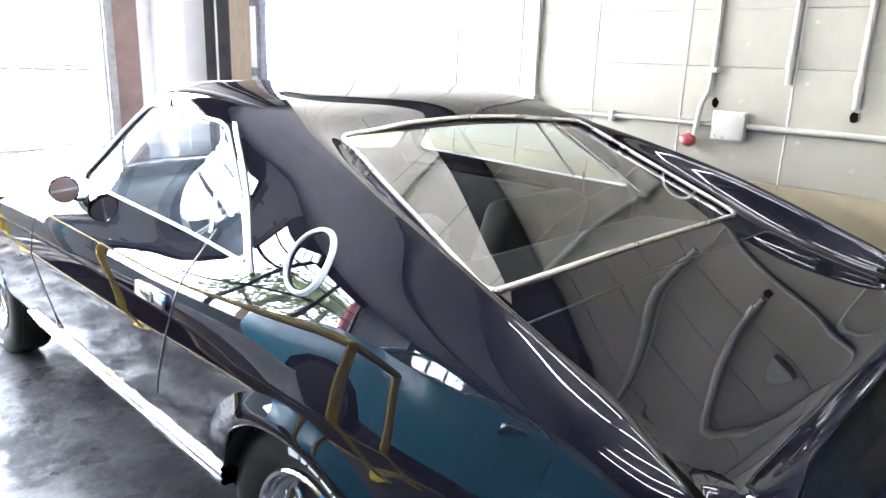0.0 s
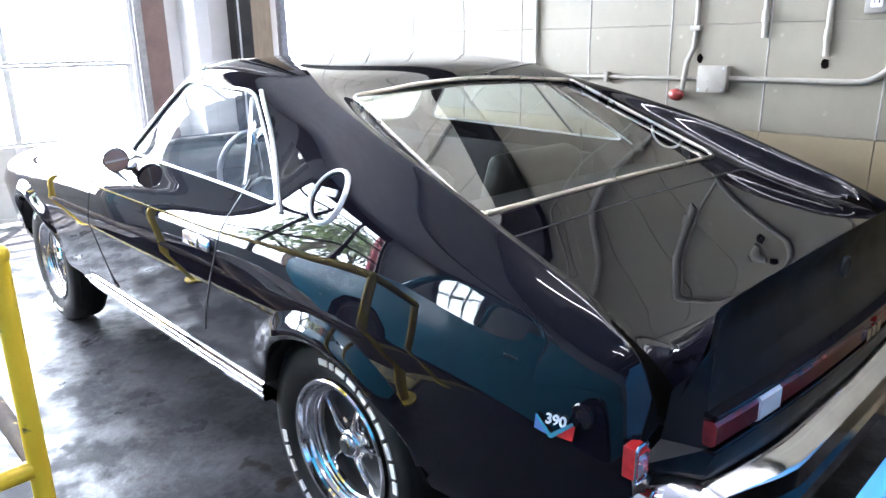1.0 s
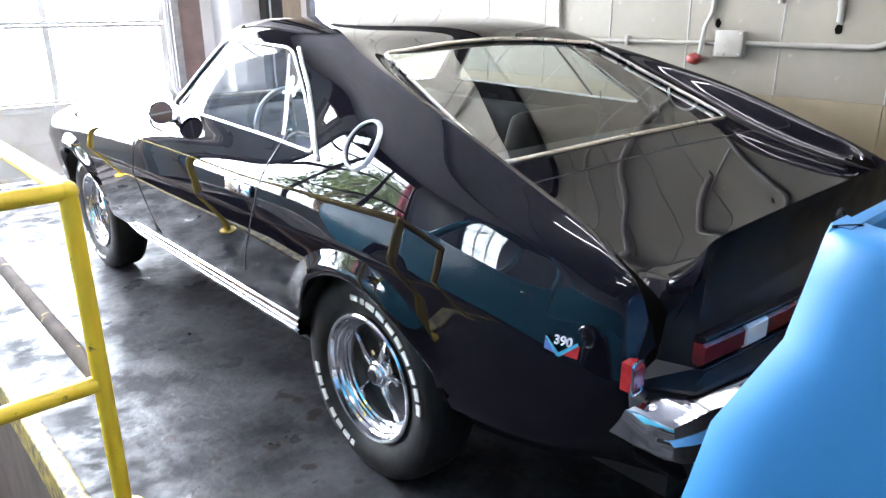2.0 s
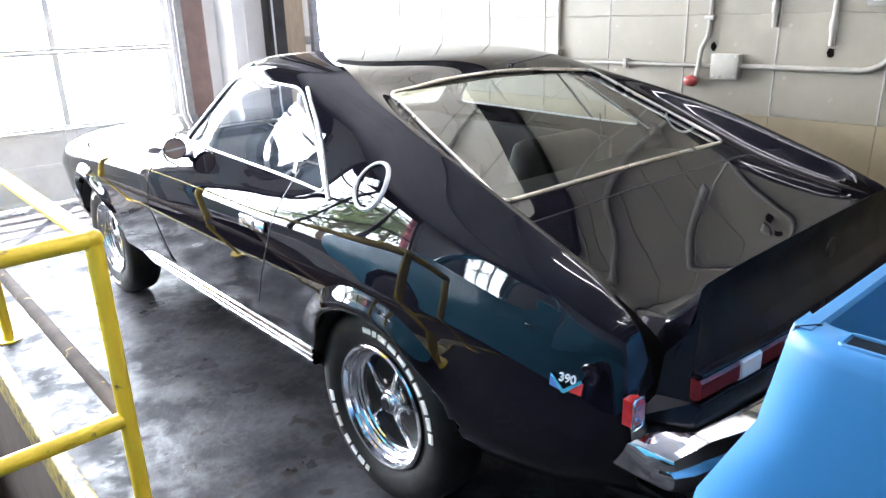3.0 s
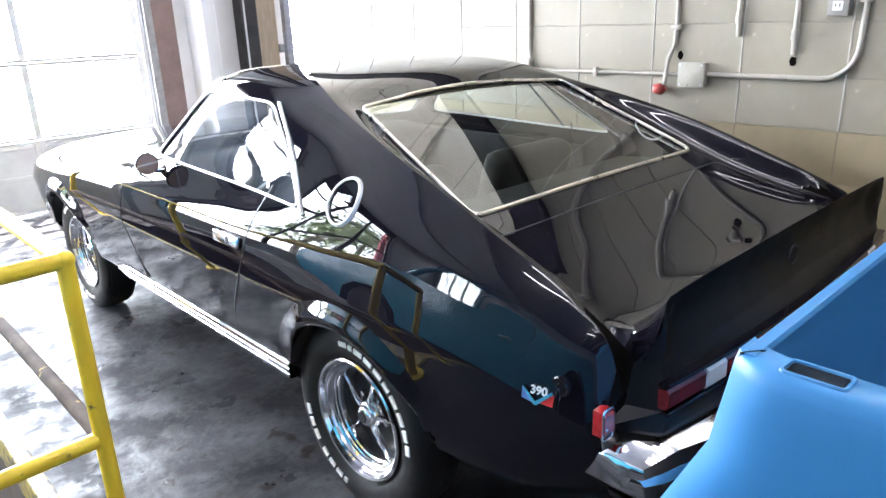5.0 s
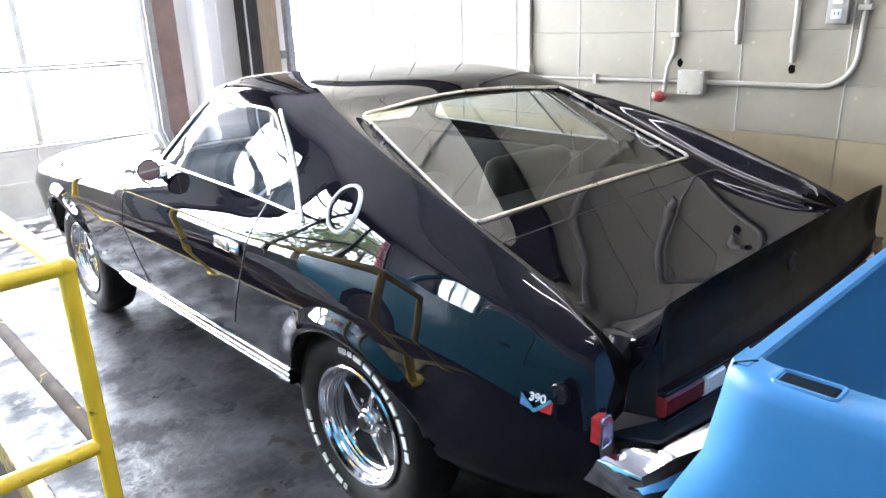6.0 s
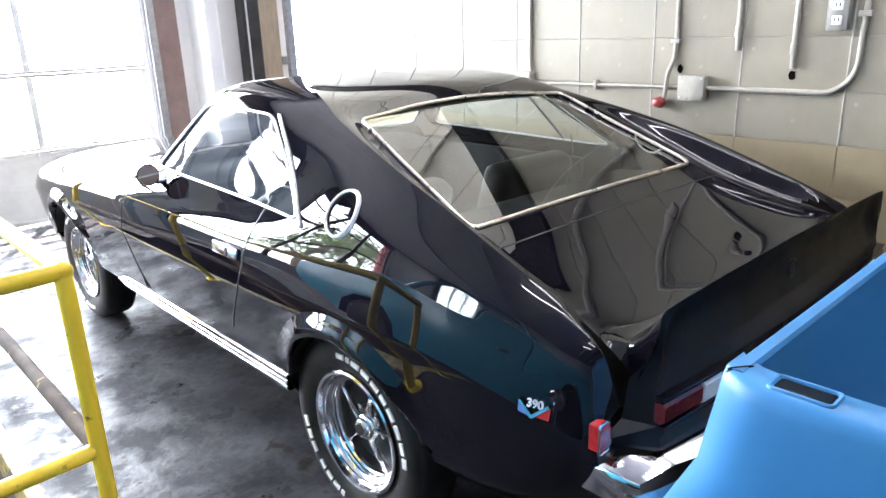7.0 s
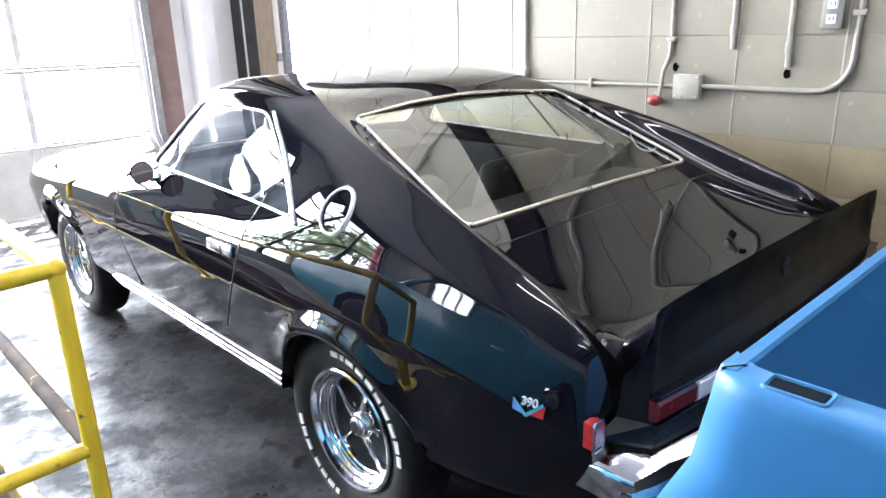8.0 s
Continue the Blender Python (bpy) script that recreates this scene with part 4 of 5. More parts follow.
for sx in (-1, 1):
    a, b = sorted((sx * 0.565, sx * 0.700))
    tail_box("tail_lamp", a, b, .708, .754, .014, DULL_RED_LENS, "dark red tail lamp lens")
    a, b = sorted((sx * 0.485, sx * 0.56))
    tail_box("reversing_lamp", a, b, .706, .756, .016, WHITE_LENS, "milky white reversing lamp")
    a, b = sorted((sx * 0.02, sx * 0.48))
    tail_box("tail_lamp", a, b, .708, .754, .013, DULL_RED_LENS, "dark red tail lamp lens")
    a, b = sorted((sx * 0.778, sx * 0.812))
    lamp = tail_box("corner_lamp", a, b, .660, .718, .020, RED_LENS, "bright red corner lamp in a chrome bezel", bevel=0.008)
    bm = bmesh.new()
    pts = [(a, .655), (b, .655), (b, .723), (a, .723)]
    tube(bm, [(x, tail_y(x) - 0.016, z) for x, z in spread(rounded(pts, 0.008), 0.02)], 0.003, 8, closed=True)
    part("lamp_bezel", bm, CHROME, lamp, "chrome bezel")
tail_box("lamp_trim", -.700, .700, .760, .768, .015, BLACK_PAINT, "thin black strip above the tail lamps", bevel=0.002, n=24)
tail_box("lamp_trim", -.700, .700, .694, .702, .015, BLACK_PAINT, "thin black strip below the tail lamps", bevel=0.002, n=24)
for k in range(3):
    tail_box("tail_badge", -.06 + .035 * k, -.034 + .035 * k, .712, .738, .019, CHROME, "small chrome badge bar", bevel=0.002, n=3)
bm = bmesh.new()
rows = []
for k in range(41):
    u = -1 + k / 20
    x = .79 * math.copysign(min(1, abs(u) * 1.04), u)
    y = -0.970 + 0.07 * smooth01(.50, .79, abs(x)) + 0.05 * smooth01(.92, 1.0, abs(u))
    f = 1 - .55 * smooth01(.86, 1.0, abs(u))
    rows.append([(x, y + b, .573 + (z - .573) * f) for b, z in ((.04, .50), (-.055, .505), (-.075, .53), (-.075, .565), (-.062, .58), (-.075, .595), (-.070, .63), (-.045, .645), (.04, .645))])
vs = sheet(bm, rows)
bm.faces.new(vs[0])
bm.faces.new(vs[-1][::-1])
part("rear_bumper", bm, CHROME, car, "chrome rear bumper", angle=35)
bm = bmesh.new()
tube(bm, [(0.03 + .024 * math.cos(a), -0.909, .848 + .024 * math.sin(a)) for a in np.linspace(0, 2 * math.pi, 20, endpoint=False)], 0.005, 8, closed=True)
part("trunk_lock", bm, WHEEL_BLACK, lid, "round dark trunk lock emblem")
bm = bmesh.new()
bmesh.ops.create_cone(bm, cap_ends=True, segments=20, radius1=0.022, radius2=0.019, depth=0.012, matrix=Matrix.Translation((.03, -0.906, .848)) @ Matrix.Rotation(radians(90), 4, "X"))
part("lock_face", bm, WHEEL_BLACK, lid)

# nose
bm = bmesh.new()
end = profile(3.38)
rows = []
for z in (.38, .44, .50, .56, .62, .66, .69, .70):
    w = float(np.interp(z, end[:EDGE + 1, 1], end[:EDGE + 1, 0]))
    rows.append([(x, 3.38 - (0.03 if .47 < z < .65 and abs(x) < .5 else 0), z) for x in np.linspace(-1, 1, 25) * w])
rows.append([(x, 3.38, float(np.interp(abs(x), end[DRIP:, 0][::-1], end[DRIP:, 1][::-1]))) for x in np.linspace(-1, 1, 25) * .54])
sheet(bm, rows)
part("grille_panel", bm, WHEEL_BLACK, car, "dark grille panel", angle=40)
bm = bmesh.new()
rows = []
for x in np.linspace(-.70, .70, 33):
    y = 3.40 - 0.14 * smooth01(.45, .72, abs(x))
    rows.append([(x, y - .05, .42), (x, y + .03, .425), (x, y + .045, .45), (x, y + .045, .51), (x, y + .03, .535), (x, y - .05, .54)])
vs = sheet(bm, rows)
bm.faces.new(vs[0])
bm.faces.new(vs[-1][::-1])
part("front_bumper", bm, CHROME, car, "chrome front bumper", angle=35)
for sx in (-1, 1):
    bm = lathe(bmesh.new(), [(0.0, .0), (.012, .05), (.004, .082), (.016, .09), (.0, .10)], 28)
    bmesh.ops.transform(bm, matrix=Matrix.Translation((sx * .60, 3.375, .58)) @ Matrix.Rotation(radians(90), 4, "Z"), verts=bm.verts)
    part("headlight", bm, CHROME, car, "round headlight in a chrome bezel")
    # bright edge at the front of the fender
    ring([on_side(y, z, sx, 0.004) for y, z in ((3.30, .50), (3.335, .58), (3.34, .64), (3.325, .685))], 0.012, CHROME, "fender_edge_trim", closed=False, label="bright edge trim")

# underside
bm = bmesh.new()
box(bm, -.76, .76, 0.40, 2.05, .285, .335)
box(bm, -.60, .60, -.86, 0.40, .30, .36)
box(bm, -.60, .60, 2.05, 3.30, .30, .36)
part("floor_pan", bm, WHEEL_BLACK, car, "black underbody", smooth=False)
for sx in (-1, 1):
    for cy, r in ((-0.045, .350), (2.464, .356)):
        bm = bmesh.new()
        pts = arc(cy, .325, r, 18, 162, 24)
        reach = [abs(on_side(y, z, sx).x) - .004 for y, z in pts]
        sheet(bm, [[(sx * min(w, m), y, z) for (y, z), m in zip(pts, reach)] for w in (.56, .70, .78, .88)])
        part("wheel_housing", bm, WHEEL_BLACK, car, "black wheel housing")
        bm = bmesh.new()
        bm.faces.new([bm.verts.new((sx * .56, y, z)) for y, z in pts])
        part("wheel_housing", bm, WHEEL_BLACK, car, "black wheel housing")
        # flared lip rolled round the opening
        bm = bmesh.new()
        flare = ((.078, -.004), (.062, .003), (.046, .012), (.030, .021), (.016, .027), (.005, .028), (-.002, .023), (-.004, .010), (-.003, -.02))
        rows = []
        for k in range(41):
            a = 24 + 132 * k / 40
            ease = smooth01(24, 62, a) * smooth01(156, 122, a)
            rows.append([on_side(cy + (r + d) * math.cos(radians(a)), .325 + (r + d) * math.sin(radians(a)), sx, o * (.06 + .94 * ease)) for d, o in flare])
        sheet(bm, rows)
        part("arch_lip", bm, BLACK_PAINT, car, "flared glossy black wheel arch lip", angle=60)


def wheel(side):
    """A wheel on the origin, its outer face towards -x for side -1."""
    wh = new("wheel")
    bm = lathe(bmesh.new(), [(-.062, .196), (-.070, .204), (-.082, .225), (-.090, .255), (-.088, .285), (-.080, .303), (-.070, .314), (-.055, .320), (-.052, .315), (-.030, .323), (-.028, .317), (.0, .325), (.002, .318), (.030, .323), (.032, .316), (.055, .320), (.072, .312), (.088, .285), (.088, .24), (.070, .20), (.062, .19)], 56)
    tyre = part("tyre", bm, RUBBER, wh, "black tyre with raised white lettering", angle=30)
    # raised lettering as plain blocks, two words round the sidewall
    for start, widths in ((81, (8, 3.5, 8, 8, 8, 7, 9, 9, 8, 7)), (-37, (8, 7, 8)), (-76, (3.5, 7, 7, 7))):
        a = start
        for wdt in widths:
            bm = bmesh.new()
            n = 3
            lo, hi = [], []
            for k in range(n + 1):
                t = radians(a + wdt * k / n)
                lo.append((t, .248))
                hi.append((t, .264))
            outer = [[(-.0935, r * math.cos(t), r * math.sin(t)) for t, r in line] for line in (lo, hi)]
            inner = [[(-.084, r * math.cos(t), r * math.sin(t)) for t, r in line] for line in (lo, hi)]
            vs = sheet(bm, [inner[0], outer[0], outer[1], inner[1]])
            bm.faces.new([r[0] for r in vs])
            bm.faces.new([r[-1] for r in vs][::-1])
            part("letter", bm, LETTER, tyre, smooth=False)
            a += wdt + 2.6
    bm = lathe(bmesh.new(), [(-.066, .199), (-.080, .201), (-.084, .196), (-.082, .188), (-.068, .184), (-.062, .178), (-.055, .176), (-.050, .172), (-.046, .166), (-.040, .167), (-.037, .161), (-.030, .162), (-.026, .156), (-.014, .154)], 64)
    part("rim", bm, CHROME, wh, "polished chrome outer rim", angle=25)
    bm = lathe(bmesh.new(), [(-.015, .1545), (-.006, .152), (.010, .145), (.014, .11), (.006, .06), (.0, .0)], 40)
    part("wheel_disc", bm, WHEEL_BLACK, wh, "satin black wheel centre")
    for k in range(5):
        bm = bmesh.new()
        prof = [(.030, .010, -.034), (.058, .0060, -.035), (.092, .0046, -.028), (.125, .0048, -.020), (.158, .009, -.014)]
        rows = []
        for r, hw, x in prof:
            rows.append([(x + .016, -hw - .002, r), (x + .004, -hw, r), (x - .003, -hw * .55, r), (x - .003, hw * .55, r), (x + .004, hw, r), (x + .016, hw + .002, r)])
        sheet(bm, rows)
        bmesh.ops.rotate(bm, verts=bm.verts, cent=(0, 0, 0), matrix=Matrix.Rotation(radians(72 * k + 12), 3, "X"))
        part("spoke", bm, CHROME, wh, "chrome spoke", angle=30)
        t = radians(72 * k + 48)
        bm = bmesh.new()
        bmesh.ops.create_cone(bm, cap_ends=True, segments=6, radius1=.011, radius2=.009, depth=.024, matrix=Matrix.Translation((-.006, .066 * math.cos(t), .066 * math.sin(t))) @ Matrix.Rotation(radians(-90), 4, "Y"))
        part("lug_nut", bm, CHROME, wh)
    bm = lathe(bmesh.new(), [(-.008, .050), (-.034, .044), (-.040, .039), (-.042, .034), (-.050, .031), (-.054, .024), (-.056, .0)], 32)
    cap = part("hub_cap", bm, CHROME, wh, "chrome hub cap")
    bm = lathe(bmesh.new(), [(-.0555, .020), (-.0585, .018), (-.059, .0)], 24)
    part("cap_badge", bm, WHEEL_BLACK, cap)
    if side > 0:
        for o in wh.children:
            o.matrix_local = Matrix.Rotation(math.pi, 4, "Z")
    return wh


left = wheel(-1)
left.parent = car
left.matrix_basis = pose(-.735, 0, .325, 0, 0, 0)
w2 = copy_thing(left, pose(-.745, 2.464, .325, -31, 0, 0))
w3 = copy_thing(left, pose(.735, 0, .325, 20, 0, 180))
w4 = copy_thing(left, pose(.745, 2.464, .325, 50, 0, 180))
for w in (left, w2, w3, w4):
    w.parent = car

# emblem, badge, handle, mirror
def flank_frame(y, z, sx=-1):
    o = on_side(y, z, sx)
    ey = (on_side(y + .03, z, sx) - on_side(y - .03, z, sx)).normalized()
    ez = (on_side(y, z + .03, sx) - on_side(y, z - .03, sx)).normalized()
    n = ey.cross(ez) if sx < 0 else ez.cross(ey)
    if n.x * sx < 0:
        n = -n
    ez = n.cross(ey) if (n.cross(ey)).z > 0 else ey.cross(n)
    return o, ey.normalized(), ez.normalized(), n.normalized()


for sx in (-1, 1):
    cy, cz, r = -.005, 1.016, .063
    pts = []
    for k in range(40):
        t = 2 * math.pi * k / 40
        pts.append(on_side(cy + r * math.cos(t), cz + r * .93 * math.sin(t), sx, 0.002))
    emb = ring(pts, 0.008, TRIM_WHITE, "roundel", label="round white roundel on the roof pillar", flat=0.6)
    o, ey, ez, n = flank_frame(cy, cz, sx)
    fy = ey if sx > 0 else -ey
    for k, wdt in enumerate((.016, .020, .016)):
        bm = bmesh.new()
        c = o + fy * (-.024 + .024 * k) + n * .002 + ez * 0.012
        box(bm, -wdt / 2, wdt / 2, -.005, .0005, -.009, .009, 0.001)
        bmesh.ops.transform(bm, matrix=Matrix.Translation(c) @ Matrix((fy, -n, ez)).transposed().to_4x4(), verts=bm.verts)
        part("roundel_bar", bm, TRIM_WHITE, emb, smooth=False)
    # displacement badge: blue and red V with numerals
    o, ey, ez, n = flank_frame(-.756, .716, sx)
    fy = ey if sx > 0 else -ey
    m = Matrix.Translation(o + n * 0.002) @ Matrix((fy, -n, ez)).transposed().to_4x4() @ Matrix.Diagonal((.56, .8, .56, 1))

    def slab(outline, d0, d1, name, material, parent, label=""):
        b = prism(bmesh.new(), outline, "y", -d1, -d0)
        bmesh.ops.transform(b, matrix=m, verts=b.verts)
        return part(name, b, material, parent, label, smooth=False)

    vee = slab([(-.066, .020), (-.058, .020), (-.006, -.030), (.060, .022), (.066, .012), (.0, -.044), (-.012, -.044)], 0.0, .008, "engine_badge", CHROME, car, "chrome V badge with red and blue enamel and numerals")
    slab([(-.066, .012), (-.016, -.034), (-.014, -.040), (-.066, -.028)], 0.0, .004, "blue_field", TRIM_BLUE, vee)
    slab([(.008, -.036), (.056, .006), (.068, .008), (.064, -.040)], 0.0, .004, "red_field", TRIM_RED, vee)
    cu = bpy.data.curves.new("numerals", "FONT")
    cu.body, cu.size, cu.align_x, cu.extrude, cu.offset = "390", 0.047, "CENTER", 0.003, 0.0006
    tmp = new("numerals", cu)
    deps = bpy.context.evaluated_depsgraph_get()
    me = bpy.data.meshes.new_from_object(tmp.evaluated_get(deps))
    bpy.data.objects.remove(tmp)
    me.transform(m @ Matrix.Translation((0.004, -.004, -.002)) @ Matrix.Rotation(radians(90), 4, "X"))
    me.materials.clear()
    me.materials.append(TRIM_WHITE)
    num = new("numerals", me)
    num.parent = vee
    # door handle: chrome paddle plate with a dark recess
    o, ey, ez, n = flank_frame(.565, .812, sx)
    bm = bmesh.new()
    box(bm, -.085, .085, -.004, .012, -.020, .020, 0.006)
    bmesh.ops.transform(bm, matrix=Matrix.Translation(o) @ Matrix((ey, n, ez)).transposed().to_4x4(), verts=bm.verts)
    hd = part("door_handle", bm, CHROME, car, "chrome paddle door handle")
    bm = boxed(-.030, -.012, .011, .015, -.015, .015, 0.002)
    bmesh.ops.transform(bm, matrix=Matrix.Translation(o) @ Matrix((ey, n, ez)).transposed().to_4x4(), verts=bm.verts)
    part("handle_recess", bm, SEAL, hd)
# small round lock cover on the quarter
o, ey, ez, n = flank_frame(-.822, .742)
bm = lathe(bmesh.new(), [(.004, .024), (-.003, .024), (-.005, .021), (-.003, .017), (-.004, .012), (-.0045, .0)], 28)
bmesh.ops.transform(bm, matrix=Matrix.Translation(o), verts=bm.verts)
part("quarter_lock", bm, BLACK_PAINT, car, "small round black lock cover on the quarter")

# mirror on the driver's door
bm = lathe(bmesh.new(), [(-.010, .056), (-.006, .062), (.006, .064), (.030, .058), (.052, .040), (.062, .018), (.064, .0)], 32)
bmesh.ops.transform(bm, matrix=Matrix.Translation((-.872, 1.190, .985)) @ Matrix.Rotation(radians(78), 4, "Z") @ Matrix.Rotation(radians(-6), 4, "Y") @ Matrix.Scale(.70, 4), verts=bm.verts)
mir = part("mirror", bm, BLACK_PAINT, car, "round door mirror")
bm = lathe(bmesh.new(), [(-.0085, .057), (-.0095, .05), (-.010, .0)], 32)
bmesh.ops.transform(bm, matrix=Matrix.Translation((-.872, 1.190, .985)) @ Matrix.Rotation(radians(78), 4, "Z") @ Matrix.Rotation(radians(-6), 4, "Y") @ Matrix.Scale(.70, 4), verts=bm.verts)
part("mirror_glass", bm, MIRROR_BROWN, mir, "mirror glass")
# bright reflection line on the mirror, modelled as a thin white bar
bm = boxed(-.0125, -.0095, -.054, .054, -.005, .005, .001)
bmesh.ops.transform(bm, matrix=Matrix.Translation((-.872, 1.190, .985)) @ Matrix.Rotation(radians(78), 4, "Z") @ Matrix.Rotation(radians(-6), 4, "Y") @ Matrix.Rotation(radians(-8), 4, "X") @ Matrix.Scale(.70, 4), verts=bm.verts)
part("mirror_glint", bm, TRIM_WHITE, mir, "bright reflected line across the mirror, added as a pale bar")
bm = tube(bmesh.new(), [(-.80, 1.20, .955), (-.835, 1.20, .952), (-.862, 1.205, .965)], [.018, .011, .010], 10)
part("mirror_arm", bm, CHROME, mir)

# cabin
bm = bmesh.new()
box(bm, -.70, .70, -.30, 1.60, .34, .40)
part("cabin_floor", bm, VINYL, car, "black carpeted cabin floor", smooth=False)
bm = bmesh.new()
rows = [[(x, y, z) for x in np.linspace(-.56, .56, 9)] for y, z in ((.06, .90), (-.02, .93), (-.20, .945), (-.30, .955))]
sheet(bm, rows)
box(bm, -.66, .66, 0.02, 0.06, .40, .90)
part("parcel_shelf", bm, VINYL, car, "dark shelf behind the seats", smooth=False)
bm = bmesh.new()
rows = []
for x in np.linspace(-.68, .68, 21):
    rows.append([(x, 1.60, .93), (x, 1.44, .945), (x, 1.30, .93), (x, 1.24, .89), (x, 1.25, .80), (x, 1.32, .72), (x, 1.40, .60)])
sheet(bm, rows)
part("dashboard", bm, VINYL, car, "dark padded dashboard", angle=50)
for sx in (-1, 1):
    bm = bmesh.new()
    box(bm, sx * .745 - .02, sx * .745 + .02, .30, 1.45, .42, .915, .012)
    part("door_card", bm, VINYL, car, "dark inner door panel")
    seat = new("seat")
    seat.parent = car
    tagged(seat, "dark vinyl bucket seat")
    cx = sx * .36
    bm = boxed(cx - .25, cx + .25, .42, .92, .44, .60, .05, 3)
    part("cushion", bm, SEAT, seat)
    bm = boxed(cx - .24, cx + .24, -.06, .07, 0, .46, .05, 3)
    bmesh.ops.transform(bm, matrix=Matrix.Translation((0, .40, .53)) @ Matrix.Rotation(radians(17), 4, "X"), verts=bm.verts)
    part("seat_back", bm, SEAT, seat)
    bm = boxed(cx - .18, cx + .18, .50, .86, .40, .46)
    part("seat_base", bm, VINYL, seat)
# headliner and pillars inside
bm = bmesh.new()
rows = []
for y in np.linspace(.31, .96, 10):
    p = profile(round(float(y), 4))
    rows.append([(x, float(y), float(np.interp(abs(x), p[DRIP:, 0][::-1], p[DRIP:, 1][::-1])) - .025) for x in np.linspace(-.60, .60, 15)])
sheet(bm, rows)
part("headliner", bm, HEADLINER, car, "pale headliner")
bm = tube(bmesh.new(), [(-.36 + .185 * math.cos(t), 1.075 + .05 * math.sin(t), .865 + .178 * math.sin(t)) for t in np.linspace(0, 2 * math.pi, 40, endpoint=False)], .011, 8, closed=True)
sw = part("steering_wheel", bm, TRIM_WHITE, car, "thin-rimmed steering wheel")
bm = bmesh.new()
tube(bm, [(-.36, 1.09, .865), (-.36, 1.36, .79)], .022, 10)
part("column", bm, VINYL, sw)
bm = bmesh.new()
for t in (200, 340, 90):
    tube(bm, [(-.36, 1.09, .865), (-.36 + .18 * math.cos(radians(t)), 1.075 + .05 * math.sin(radians(t)), .865 + .172 * math.sin(radians(t)))], .009, 8)
part("spokes", bm, CHROME, sw)
bm = boxed(-.085, .085, -.012, .012, -.03, .03, .008)
bmesh.ops.transform(bm, matrix=Matrix.Translation((0, 1.00, 1.205)), verts=bm.verts)
part("rear_view_mirror", bm, VINYL, car)

# ================= yellow railing round the pit =================
rail = thing("railing", "chipped yellow pipe railing round the stair pit", "railing", (-1.437, .328, 0))
RX, RY, RR = -1.437, .328, .023
def rail_bar(name, pts, r=RR, material=YELLOW):
    bm = tube(bmesh.new(), [(x - RX, y - RY, z) for x, y, z in pts], r, 16)
    return part(name, bm, material, rail)


rail_bar("top_rail", [(RX, RY, .94), (RX, 4.05, .94)])
tagged(rail_bar("middle_rail", [(RX, RY + .02, .415), (RX, 4.05, .415)], RR, BARE_RAIL), "worn rail rubbed down to bare brown metal")
rail_bar("top_rail", [(RX + .012, RY, .94), (-1.80, RY - .01, .94)])
rail_bar("middle_rail", [(RX - .015, RY, .415), (-1.80, RY - .01, .415)])
for x, y in ((RX, RY), (RX, 2.20), (RX, 4.05), (-1.80, RY - .01)):
    p = rail_bar("post", [(x, y, 0), (x, y, .94)])
    bm = bmesh.new()
    bmesh.ops.create_uvsphere(bm, u_segments=14, v_segments=8, radius=.0265, matrix=Matrix.Translation((x - RX, y - RY, .94)))
    part("elbow", bm, YELLOW, rail)
    bm = lathe(bmesh.new(), [(0, .055), (.008, .055), (.010, .030), (.010, .02)], 20)
    bmesh.ops.transform(bm, matrix=Matrix.Translation((x - RX, y - RY, 0)) @ Matrix.Rotation(radians(-90), 4, "Y"), verts=bm.verts)
    part("foot_plate", bm, YELLOW, rail)

# ================= blue open-topped utility vehicle behind the coupe =================
jeep = thing("utility_vehicle", "bright blue open-topped utility vehicle parked behind the coupe", "utility vehicle", (-.57, -1.34, 0))
TX0, TX1, TY, TZ = -1.325, 0.185, -1.325, 1.200
TO = Vector((-.57, -1.34, 0))
cx = (TX0 + TX1) / 2


def tp(name, bm, material, parent=jeep, label="", smooth=True, angle=35):
    bmesh.ops.translate(bm, vec=-TO, verts=bm.verts)
    return part(name, bm, material, parent, label, smooth, angle)


# the tail bulges out towards its foot
TAIL = [(1.195, 0.0), (1.16, .004), (1.106, .013), (1.07, .028), (1.03, .050), (.985, .071), (.92, .086), (.85, .092), (.70, .088), (.55, .07)]


def tail_out(z):
    return float(np.interp(-z, [-t[0] for t in TAIL], [t[1] for t in TAIL]))


